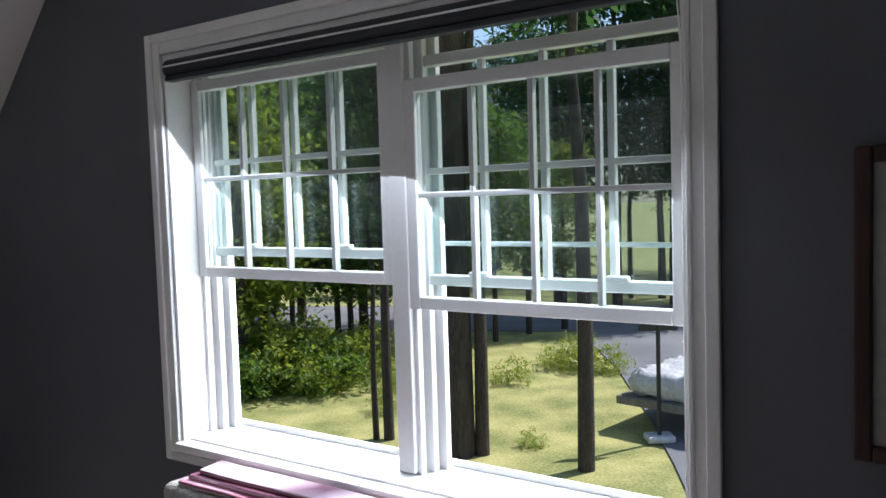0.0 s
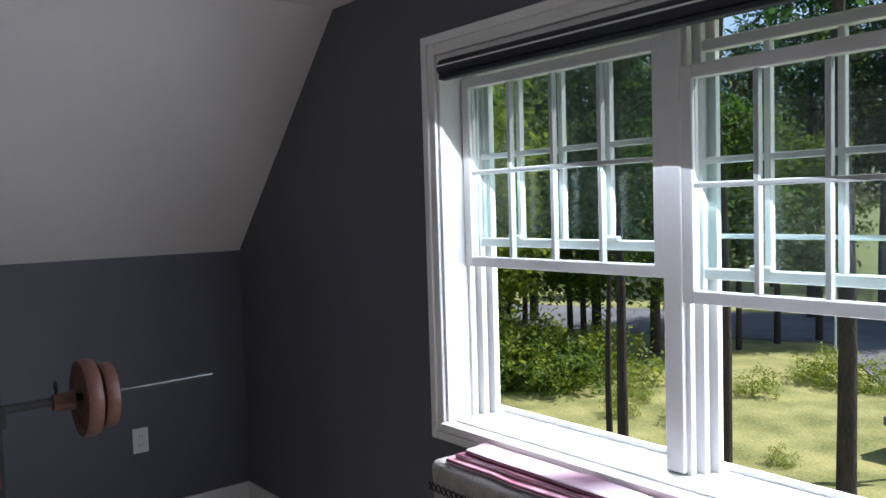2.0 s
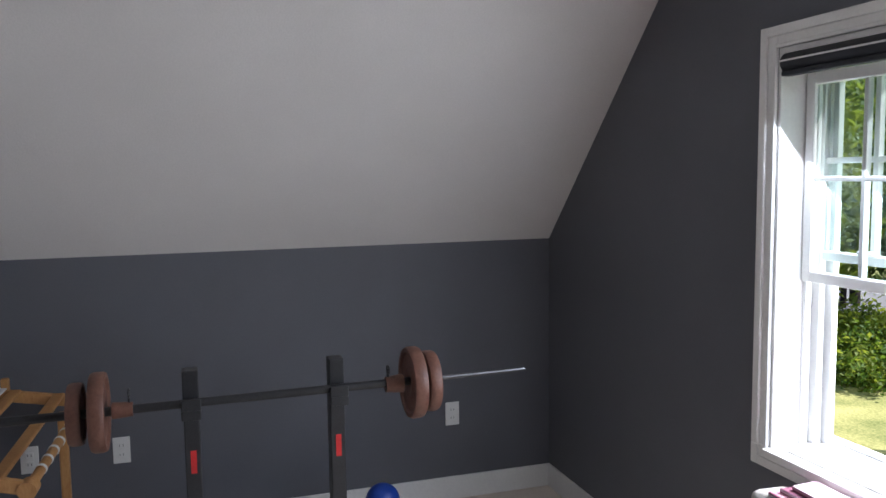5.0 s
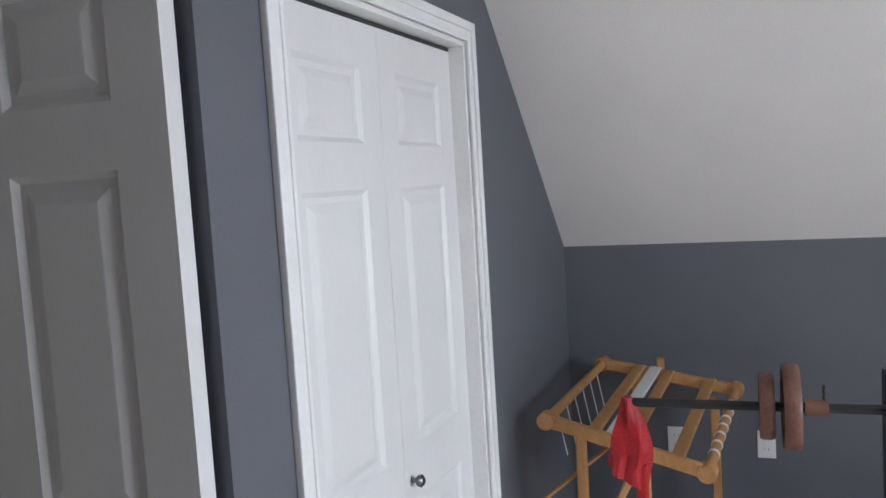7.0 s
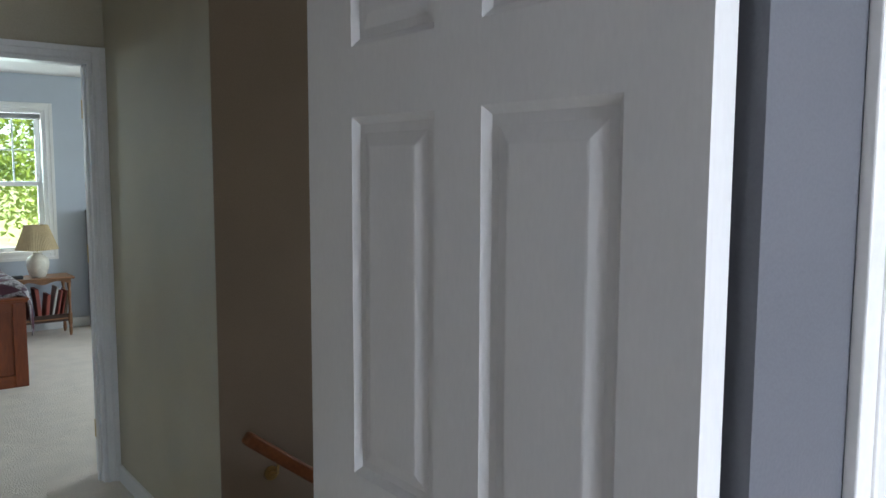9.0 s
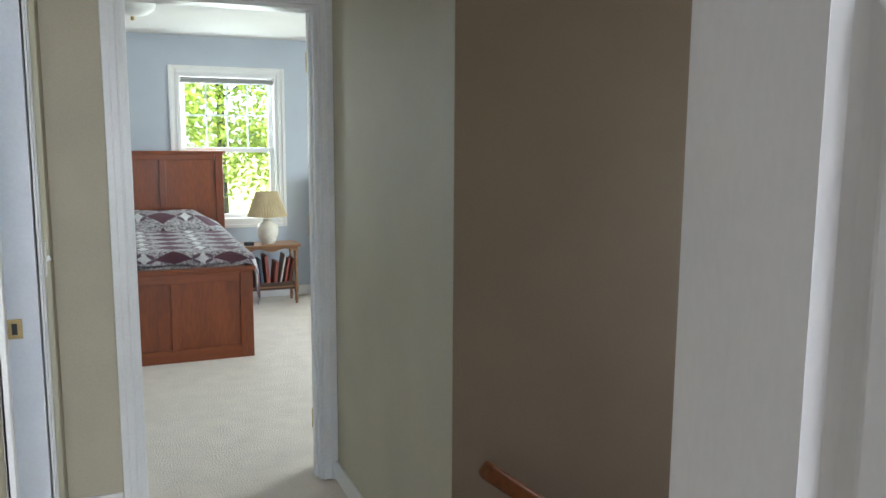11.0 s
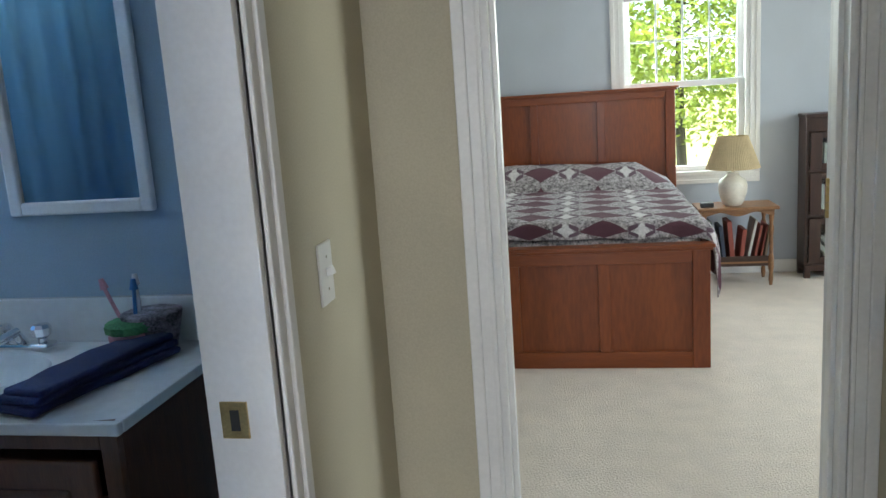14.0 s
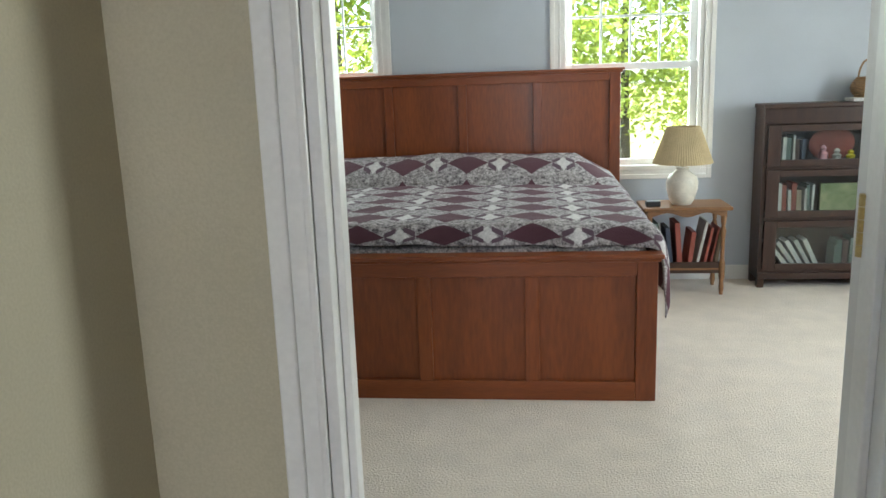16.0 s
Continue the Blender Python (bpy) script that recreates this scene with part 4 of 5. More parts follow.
for j in range(NY):
    for i in range(NX):
        k = j * (NX + 1) + i
        fc = q.faces.new((verts[k], verts[k + 1], verts[k + NX + 2], verts[k + NX + 1]))
        for lp in fc.loops:
            lp[uvl].uv = uvs[lp.vert]
quilt = solid("quilt", q, M_QUILT, "plum, grey and white star-pattern patchwork quilt over the bed", "quilt", smooth=True)
so = quilt.modifiers.new("thick", "SOLIDIFY")
so.thickness, so.offset = 0.012, -1

# nightstand with magazine trough
ns = thing("nightstand", "small oak nightstand with turned legs and a magazine trough", "nightstand")
NX0, NX1, NY0, NY1, NZ = -0.958, -0.43, -7.98, -7.655, 0.552
top = bmesh.new()
box(top, (NX0, NY0, NZ - 0.022), (NX1, NY1, NZ), 0.007, 3)
part("tabletop", top, M_OAK, ns)
for y in (NY0 + 0.035, NY1 - 0.035):
    ap = bmesh.new()
    n = 16
    rows = []
    for i in range(n + 1):
        x = NX0 + 0.03 + (NX1 - NX0 - 0.06) * i / n
        zz = NZ - 0.05 - 0.014 * math.cos(i / n * math.pi * 4)
        rows.append([ap.verts.new(c) for c in ((x, y - 0.008, zz), (x, y + 0.008, zz), (x, y + 0.008, NZ - 0.022), (x, y - 0.008, NZ - 0.022))])
    for p, q_ in zip(rows, rows[1:]):
        for i in range(4):
            ap.faces.new((p[i], p[(i + 1) % 4], q_[(i + 1) % 4], q_[i]))
    ap.faces.new(rows[0])
    ap.faces.new(rows[-1])
    part("scalloped_apron", ap, M_OAK, ns)
for x in (NX0 + 0.045, NX1 - 0.045):
    for y in (NY0 + 0.045, NY1 - 0.045):
        lg = bmesh.new()
        lathe(lg, [(0.010, 0.0), (0.016, 0.04), (0.013, 0.09), (0.019, 0.12), (0.019, 0.20), (0.013, 0.22), (0.012, 0.33), (0.018, 0.40), (0.011, 0.43), (0.017, 0.47), (0.017, NZ - 0.022)], at=(x, y, 0), seg=14)
        part("leg", lg, M_OAK, ns, smooth=True)
part("trough_base", B(((NX0 + 0.05, NY0 + 0.04, 0.155), (NX1 - 0.05, NY1 - 0.04, 0.17)), bevel=0.003), M_OAK, ns)
for y in (NY0 + 0.05, NY1 - 0.05):
    part("trough_rail", B(((NX0 + 0.05, y - 0.009, 0.135), (NX1 - 0.05, y + 0.009, 0.205)), bevel=0.004), M_WALNUT, ns)
random.seed(4)
x = NX0 + 0.08
while x < NX1 - 0.10:
    t = random.uniform(0.012, 0.032)
    h = random.uniform(0.20, 0.29)
    bk = box(bmesh.new(), (-t / 2, -0.10, 0), (t / 2, 0.10, h), 0.002, 1)
    o = solid("magazine", bk, random.choice(BOOKS), "book or magazine standing in the trough", "book", group="books in the nightstand")
    lean = random.uniform(4, 13)
    o.matrix_world = pose(x, (NY0 + NY1) / 2, 0.171 + t * 0.5 * math.sin(radians(lean)), 0, lean if x > -0.7 else -lean, 0)
    x += t + random.uniform(0.012, 0.03)

lamp = thing("table_lamp", "cream ceramic table lamp with a pleated tan shade on the nightstand", "lamp")
LX, LY = -0.68, -7.80
b = bmesh.new()
lathe(b, [(0.055, 0), (0.06, 0.006), (0.075, 0.03), (0.093, 0.09), (0.096, 0.14), (0.085, 0.175), (0.05, 0.20), (0.038, 0.215), (0.042, 0.228), (0.03, 0.232)], at=(LX, LY, NZ), seg=32)
part("body", b, M_CERAMIC, lamp, smooth=True)
part("stem", cyl(bmesh.new(), (LX, LY, NZ + 0.23), (LX, LY, NZ + 0.36), 0.006, seg=10), M_BRASS, lamp)
b = bmesh.new()
NS_ = 144
ra, rb_, za, zb = [], [], NZ + 0.255, NZ + 0.475
for i in range(NS_):
    a = 2 * math.pi * i / NS_
    k = 1 + (0.018 if i % 2 else -0.018)
    ra.append(b.verts.new((LX + 0.178 * k * math.cos(a), LY + 0.178 * k * math.sin(a), za)))
    rb_.append(b.verts.new((LX + 0.098 * k * math.cos(a), LY + 0.098 * k * math.sin(a), zb)))
for i in range(NS_):
    j = (i + 1) % NS_
    b.faces.new((ra[i], ra[j], rb_[j], rb_[i]))
shd = part("shade", b, M_LAMPSHADE, lamp, "tan pleated fabric shade")
sm = shd.modifiers.new("thick", "SOLIDIFY")
sm.thickness = 0.002
ck = thing("alarm_clock", "small black alarm clock on the nightstand", "clock")
part("case", B(((-0.54, -7.76, NZ), (-0.455, -7.70, NZ + 0.034)), bevel=0.006), M_BLACK, ck)

# barrister bookcase
bc = thing("bookcase", "dark walnut barrister bookcase with three glazed sections", "bookcase")
CX0, CX1, CY0, CY1 = -2.03, -1.168, -8.06, -7.86
part("cornice", B(((CX0 - 0.012, CY0, 1.115), (CX1 + 0.008, CY1 + 0.015, 1.142)), bevel=0.004), M_WALNUT, bc)
part("frieze", B(((CX0, CY0, 1.02), (CX1, CY1, 1.115)), bevel=0.003), M_WALNUT, bc)
part("back", B(((CX0, CY0, 0.06), (CX1, CY0 + 0.012, 1.02))), M_WALNUT, bc)
for x0, x1 in ((CX0, CX0 + 0.022), (CX1 - 0.022, CX1)):
    part("side", B(((x0, CY0 + 0.012, 0.06), (x1, CY1, 1.02)), bevel=0.002), M_WALNUT, bc)
SEC = ((0.115, 0.43), (0.45, 0.745), (0.765, 1.02))
for z0, z1 in SEC:
    part("shelf", B(((CX0 + 0.022, CY0 + 0.012, z0 - 0.02), (CX1 - 0.022, CY1, z0)), bevel=0.002), M_WALNUT, bc)
    dr = part("glazed_door", B(((CX0 + 0.024, CY1, z0), (CX0 + 0.075, CY1 + 0.018, z1 - 0.004)), ((CX1 - 0.10, CY1, z0), (CX1 - 0.024, CY1 + 0.018, z1 - 0.004)), ((CX0 + 0.075, CY1, z1 - 0.044), (CX1 - 0.10, CY1 + 0.018, z1 - 0.004)), ((CX0 + 0.075, CY1, z0), (CX1 - 0.10, CY1 + 0.018, z0 + 0.04)), bevel=0.003), M_WALNUT, bc)
    g = part("pane", B(((CX0 + 0.075, CY1 + 0.006, z0 + 0.04), (CX1 - 0.10, CY1 + 0.009, z1 - 0.044))), M_GLASS, dr, "clear bookcase glass")
    g.visible_shadow = False
part("base", B(((CX0, CY0, 0.055), (CX1, CY1 + 0.012, 0.095)), bevel=0.003), M_WALNUT, bc)
for x in (CX0, CX1 - 0.04):
    for y in (CY0, CY1 - 0.03):
        part("foot", B(((x, y, 0), (x + 0.04, y + 0.04, 0.055)), bevel=0.004), M_WALNUT, bc)


def book(x, y, zz, t, h, dp, lean, m):
    bk = box(bmesh.new(), (-t / 2, -dp, 0), (t / 2, 0, h), 0.002, 1)
    o = solid("book", bk, m, "hardback book on a bookcase shelf", "book", group="books in the bookcase")
    o.matrix_world = pose(x, y, zz + abs(math.sin(radians(lean))) * t / 2, 0, lean, 0)
    return o


random.seed(9)
FY = CY1 - 0.03
for sec, (x0, x1) in ((2, (-1.30, -1.42)), (1, (-1.29, -1.50)), (0, (-1.64, -1.95))):
    x = x0
    while x > x1:
        t = random.uniform(0.014, 0.035)
        book(x, FY, SEC[sec][0], t, random.uniform(0.15, 0.21), 0.13, random.uniform(-2, 2), random.choice(BOOKS))
        x -= t + 0.004
for i in range(5):
    book(-1.36 - i * 0.045, FY, SEC[0][0], 0.028, 0.20, 0.13, 38 - i * 3, BOOKS[0] if i % 2 else BOOKS[6])
solid("small_painting", B(((-1.80, FY - 0.02, SEC[1][0]), (-1.53, FY - 0.005, SEC[1][0] + 0.20)), bevel=0.003), M_PAINTING, "small green landscape print leaning on a shelf", "painting")
solid("oval_plate", lathe(bmesh.new(), [(0.02, 0), (0.10, 0.006), (0.13, 0.014), (0.135, 0.018)], seg=32, m=pose(-1.60, FY - 0.05, SEC[2][0] + 0.12, 84, 0, 0) @ Matrix.Diagonal((1, 0.78, 1, 1))), BOOKS[2], "dark red oval plate standing on a shelf", "plate", smooth=True)
for x, m_, h in ((-1.53, M_PINK, 0.12), (-1.61, BOOKS[0], 0.10), (-1.69, M_YELLOW, 0.09)):
    fg = bmesh.new()
    lathe(fg, [(0.025, 0), (0.03, 0.01), (0.022, h * 0.45), (0.028, h * 0.6), (0.012, h * 0.72), (0.02, h * 0.86), (0.006, h)], at=(x, FY, SEC[2][0]), seg=16)
    solid("figurine", fg, m_, "small glazed ornament on a shelf", "ornament", group="ornaments", smooth=True)
bs = thing("wicker_basket", "small round wicker basket with a handle on the bookcase", "basket")
b = bmesh.new()
for i in range(9):
    a = i / 8
    r = 0.05 + 0.035 * math.sin(a * math.pi * 0.85 + 0.3)
    lathe(b, [(r - 0.006, 0), (r + 0.006, 0.004), (r + 0.006, 0.011), (r - 0.006, 0.016)], at=(-1.775, -7.95, 1.164 + a * 0.105), seg=26)
part("weave", b, M_WICKER, bs, smooth=True)
b = bmesh.new()
for i in range(14):
    a0, a1 = math.pi * i / 14, math.pi * (i + 1) / 14
    cyl(b, (-1.775 + 0.05 * math.cos(a0), -7.95, 1.275 + 0.11 * math.sin(a0)), (-1.775 + 0.05 * math.cos(a1), -7.95, 1.275 + 0.11 * math.sin(a1)), 0.006, seg=8)
part("handle", b, M_WICKER, bs)
solid("white_book", B(((-1.84, -8.02, 1.1425), (-1.68, -7.88, 1.163)), bevel=0.002), BOOKS[6], "white book lying under the basket", "book")
cf = thing("ceiling_light", "white glass ceiling light in the bedroom", "ceiling light")
b = bmesh.new()
lathe(b, [(0.02, -0.10), (0.09, -0.085), (0.14, -0.05), (0.15, -0.02), (0.155, 0.0)], at=(0.42, -6.4, ZH), seg=32)
part("bowl", b, M_WHITE, cf, smooth=True)
part("finial", cyl(bmesh.new(), (0.42, -6.4, ZH - 0.125), (0.42, -6.4, ZH - 0.10), 0.012, seg=12), M_BRASS, cf)

# ---- bathroom ----
VX0, VX1, VY0, VY1, VZ = 1.262, 2.44, -3.99, -3.455, 0.795
van = thing("vanity_cabinet", "brown wooden bathroom vanity cabinet", "cabinet")
part("body", B(((VX0, VY0, 0.09), (VX1, VY1 - 0.02, VZ - 0.15)), ((VX0, VY0, VZ - 0.15), (VX0 + 0.02, VY1 - 0.02, VZ)), ((VX0 + 0.02, VY0, VZ - 0.15), (VX1, VY0 + 0.02, VZ))), M_VANITY, van)
part("toe_kick", B(((VX0 + 0.01, VY0, 0), (VX1, VY1 - 0.08, 0.09))), M_VANITY, van)
part("face_frame", B(((VX0, VY1 - 0.02, 0.09), (VX0 + 0.04, VY1, VZ)), ((VX0 + 0.04, VY1 - 0.02, VZ - 0.04), (VX1, VY1, VZ)), bevel=0.002), M_VANITY, van)
for i in range(3):
    x0 = VX0 + 0.05 + i * 0.375
    dd = part("cabinet_door", B(((x0, VY1 - 0.002, 0.13), (x0 + 0.355, VY1 + 0.016, 0.735)), bevel=0.005), M_VANITY, van)
    part("raised_panel", B(((x0 + 0.06, VY1 + 0.012, 0.19), (x0 + 0.295, VY1 + 0.022, 0.675)), bevel=0.008), M_VANITY, dd)
# basin top: a slab with an oval bowl
cn = thing("sink_counter", "white cultured marble vanity top with an oval basin", "sink")
b = bmesh.new()
SX, SY, RX, RY = 1.87, -3.72, 0.25, 0.165
ring = 48
outer, lips, prev = [], [], None
X0, X1, Y0, Y1, ZT = VX0 - 0.022, VX1, VY0, VY1 + 0.025, VZ + 0.028
for i in range(ring):
    a = 2 * math.pi * i / ring
    c, s_ = math.cos(a), math.sin(a)
    kx = min(((X1 if c > 0 else X0) - SX) / c if abs(c) > 1e-6 else 1e9, ((Y1 if s_ > 0 else Y0) - SY) / s_ if abs(s_) > 1e-6 else 1e9)
    outer.append(b.verts.new((SX + c * kx, SY + s_ * kx, ZT)))
prof = [(1.12, 0.0), (1.06, 0.004), (1.0, 0.0), (0.95, -0.03), (0.8, -0.09), (0.5, -0.125), (0.12, -0.135)]
rings = [outer] + [[b.verts.new((SX + RX * k * math.cos(2 * math.pi * i / ring), SY + RY * k * math.sin(2 * math.pi * i / ring), ZT + dz)) for i in range(ring)] for k, dz in prof]
for p, q_ in zip(rings, rings[1:]):
    for i in range(ring):
        b.faces.new((p[i], p[(i + 1) % ring], q_[(i + 1) % ring], q_[i]))
b.faces.new(rings[-1])
part("basin", b, M_MARBLE, cn, smooth=True)
part("slab_edge", B(((X0, Y1 - 0.02, VZ), (X1, Y1, ZT - 0.0005)), ((X0, Y0, VZ), (X0 + 0.02, Y1 - 0.02, ZT - 0.0005)), bevel=0.004), M_MARBLE, cn)
part("backsplash", B(((X0, VY0, ZT - 0.002), (X1, VY0 + 0.022, ZT + 0.122)), bevel=0.004), M_MARBLE, cn)
fa = thing("faucet", "chrome sink faucet with clear knob handles", "faucet")
FX, FYY = 1.815, -3.915
part("base_plate", box(bmesh.new(), (FX - 0.085, FYY - 0.025, ZT), (FX + 0.085, FYY + 0.025, ZT + 0.018), 0.007, 3), M_CHROME, fa, smooth=True)
b = bmesh.new()
cyl(b, (FX, FYY, ZT + 0.015), (FX, FYY + 0.03, ZT + 0.055), 0.014, 0.012)
cyl(b, (FX, FYY + 0.02, ZT + 0.052), (FX, FYY + 0.125, ZT + 0.045), 0.013, 0.011)
cyl(b, (FX, FYY + 0.118, ZT + 0.045), (FX, FYY + 0.122, ZT + 0.025), 0.009)
part("spout", b, M_CHROME, fa, smooth=True)
for dx in (-0.058, 0.058):
    b = bmesh.new()
    lathe(b, [(0.012, 0), (0.012, 0.012), (0.024, 0.02), (0.026, 0.04), (0.02, 0.05), (0.008, 0.052)], at=(FX + dx, FYY, ZT + 0.017), seg=8)
    part("knob_handle", b, M_CHROME, fa, "faceted clear and chrome knob")
tw = thing("hand_towel", "folded navy blue hand towel on the vanity top", "towel")
for k in range(3):
    b = bmesh.new()
    box(b, (-0.065 + 0.004 * k, -0.215, 0.0), (0.065 - 0.006 * k, 0.215 - 0.01 * k, 0.016), 0.007, 3)
    bmesh.ops.subdivide_edges(b, edges=[e for e in b.edges if e.calc_length() > 0.1], cuts=12, use_grid_fill=True)
    for v in b.verts:
        v.co.z += 0.006 * noise.noise(v.co * 14 + Vector((k, 0, 0)))
        v.co.x += 0.010 * math.sin(v.co.y * 9 + k)
    bmesh.ops.transform(b, matrix=pose(1.44, -3.66, ZT + 0.006 + k * 0.0165, 0, 0, -11), verts=b.verts)
    part("fold", b, M_TOWEL, tw, smooth=True)
cup = thing("toothbrush_basket", "small woven basket in pink and green cloth holding toothbrushes", "basket")
CPX, CPY = 1.435, -3.905
b = bmesh.new()
for i in range(8):
    r = 0.052 + 0.02 * i / 7
    lathe(b, [(r - 0.007, 0), (r + 0.004, 0.003), (r + 0.004, 0.011), (r - 0.007, 0.014)], at=(CPX - 0.01, CPY, ZT + i * 0.0125), seg=22)
part("weave", b, mat("grey_wicker", (0.30, 0.26, 0.29), 0.7, 0.42, 30, 150, 0.5), cup, "dark grey wicker", True)
b = bmesh.new()
lathe(b, [(0.034, 0), (0.045, 0.004), (0.052, 0.05), (0.048, 0.06)], at=(CPX + 0.025, CPY + 0.05, ZT), seg=20, wob=lambda i: 1 + 0.06 * (i % 2))
part("pink_cup", b, M_PINK, cup, "pink cup", True)
b = bmesh.new()
lathe(b, [(0.045, 0), (0.058, 0.006), (0.060, 0.024), (0.05, 0.032)], at=(CPX + 0.024, CPY + 0.045, ZT + 0.058), seg=24, wob=lambda i: 1 + 0.07 * (i % 2))
part("green_ruffle", b, M_GREENCLOTH, cup, "green cloth ruffle", True)
for (dx, dy, h, lx), m_ in zip(((0.05, 0.02, 0.17, 0.05), (0.01, 0.02, 0.18, 0.0), (0.02, 0.03, 0.17, -0.01)), (M_PINK, M_WHITE, mat("blue_plastic", (0.05, 0.2, 0.5), 0.3, 0.1, 10, 100, 0))):
    b = bmesh.new()
    cyl(b, (CPX + dx, CPY + dy, ZT + 0.05), (CPX + dx + lx, CPY + dy, ZT + h), 0.005, seg=8)
    cyl(b, (CPX + dx + lx * 0.95, CPY + dy, ZT + h - 0.005), (CPX + dx + lx * 1.1, CPY + dy, ZT + h + 0.022), 0.011, 0.006, seg=8)
    part("toothbrush", b, m_, cup)
mr = thing("bathroom_mirror", "white-framed mirror on the blue wall above the sink", "mirror")
MX0, MX1, MZ0, MZ1 = 1.417, 1.834, 1.172, 1.86
for lo, hi in (((MX0, VY0, MZ0), (MX0 + 0.035, VY0 + 0.024, MZ1)), ((MX1 - 0.035, VY0, MZ0), (MX1, VY0 + 0.024, MZ1)), ((MX0 + 0.035, VY0, MZ0), (MX1 - 0.035, VY0 + 0.024, MZ0 + 0.035)), ((MX0 + 0.035, VY0, MZ1 - 0.035), (MX1 - 0.035, VY0 + 0.024, MZ1))):
    part("frame_bar", B((lo, hi), bevel=0.006), M_TRIM, mr)
part("mirror_glass", B(((MX0 + 0.03, VY0 + 0.002, MZ0 + 0.03), (MX1 - 0.03, VY0 + 0.012, MZ1 - 0.03))), M_MIRROR, mr)
cu = thing("shower_curtain", "blue plaid shower curtain fading to pale blue at the top", "shower curtain")
b = bmesh.new()
NXc = 160
bot, tp = [], []
for i in range(NXc + 1):
    y = -3.85 + 1.75 * i / NXc
    dx = 0.03 * math.sin(i * 0.42) + 0.012 * math.sin(i * 0.95 + 1)
    bot.append(b.verts.new((2.58 + dx, y, 0.12)))
    tp.append(b.verts.new((2.58 + dx * 0.7, y, 2.05)))
for i in range(NXc):
    b.faces.new((bot[i], bot[i + 1], tp[i + 1], tp[i]))
cp = part("cloth", b, M_CURTAIN, cu, smooth=True)
md = cp.modifiers.new("thick", "SOLIDIFY")
md.thickness = 0.002
part("rod_post", cyl(bmesh.new(), (2.58, -2.0, 2.08), (2.58, -2.0, ZH), 0.012, seg=14), M_CHROME, cu)
part("curtain_rod", cyl(bmesh.new(), (2.58, -3.99, 2.08), (2.58, -2.0, 2.08), 0.012, seg=14), M_CHROME, cu)
tub = thing("bathtub", "white bathtub behind the shower curtain", "bathtub")
part("apron", B(((2.63, -3.98, 0), (2.70, -2.0, 0.42)), bevel=0.01), M_MARBLE, tub)

# ---- outside ----
GZ = -3.0
solid("ground", B(((-400, -400, GZ - 0.5), (400, 400, GZ))), M_GRASS, "patchy lawn with sun and shade in its colour, running into woods", "ground", kind="structure")


def ribbon(name, pts, w, zz, material, label):
    b = bmesh.new()
    L, R = [], []
    for i, p in enumerate(pts):
        p = Vector((*p, 0))
        a = Vector((*pts[max(0, i - 1)], 0))
        c = Vector((*pts[min(len(pts) - 1, i + 1)], 0))
        nrm = (c - a).normalized().cross(Vector((0, 0, 1)))
        L.append(b.verts.new((p + nrm * w / 2 + Vector((0, 0, zz)))))
        R.append(b.verts.new((p - nrm * w / 2 + Vector((0, 0, zz)))))
    for i in range(len(pts) - 1):
        b.faces.new((L[i], L[i + 1], R[i + 1], R[i]))
    r = bmesh.ops.extrude_face_region(b, geom=list(b.faces))
    bmesh.ops.translate(b, vec=(0, 0, -0.03), verts=[v for v in r["geom"] if isinstance(v, bmesh.types.BMVert)])
    return solid(name, b, material, label, "road", kind="structure")


ribbon("road", [(-60, 12), (-30, 20), (-12, 27), (5, 35), (30, 46), (60, 58)], 6, GZ + 0.03, M_ASPHALT, "grey asphalt road beyond the lawn")
ribbon("driveway", [(0.5, 11.5), (-1.0, 14.5), (-2.6, 17.5), (-4.6, 21), (-8, 26)], 3.8, GZ + 0.035, M_ASPHALT, "grey asphalt driveway")



def crown_mesh(name, n, spread, leaf, material, seed, shape):
    rnd = random.Random(seed)
    vs, fs = [], []
    clumps = [shape(rnd) for _ in range(max(8, n // 45))]
    for i in range(n):
        c = clumps[i % len(clumps)]
        p = Vector(c) + Vector((rnd.gauss(0, 1), rnd.gauss(0, 1), rnd.gauss(0, 0.6))) * spread
        e = Euler((rnd.uniform(-1, 1), rnd.uniform(-1, 1), rnd.uniform(0, 6.28))).to_matrix()
        s = leaf * rnd.uniform(0.6, 1.4)
        k = len(vs)
        for q_ in ((-s, 0, 0), (0, -s * 0.5, 0.1 * s), (s, 0, 0), (0, s * 0.5, 0.1 * s)):
            vs.append(p + e @ Vector(q_))
        fs.append((k, k + 1, k + 2, k + 3))
    me = bpy.data.meshes.new(name)
    me.from_pydata(vs, [], fs)
    me.materials.append(material)
    return me


def decid(rnd):
    a, z_ = rnd.uniform(0, 6.28), rnd.uniform(0.22, 1)
    r = (1 - abs(z_ - 0.55) * 1.5) * 2.6 * math.sqrt(rnd.random())
    return (r * math.cos(a), r * math.sin(a), 1.5 + z_ * 9)


def pine(rnd):
    a, z_ = rnd.uniform(0, 6.28), rnd.uniform(0.3, 1)
    r = (1.15 - z_) * 3.0 * math.sqrt(rnd.uniform(0.1, 1))
    return (r * math.cos(a), r * math.sin(a), 1.0 + z_ * 13)


def shrub(rnd):
    a = rnd.uniform(0, 6.28)
    r = 1.3 * math.sqrt(rnd.random())
    return (r * math.cos(a), r * math.sin(a), rnd.uniform(0.1, 1.5) * (1.3 - r * 0.6))


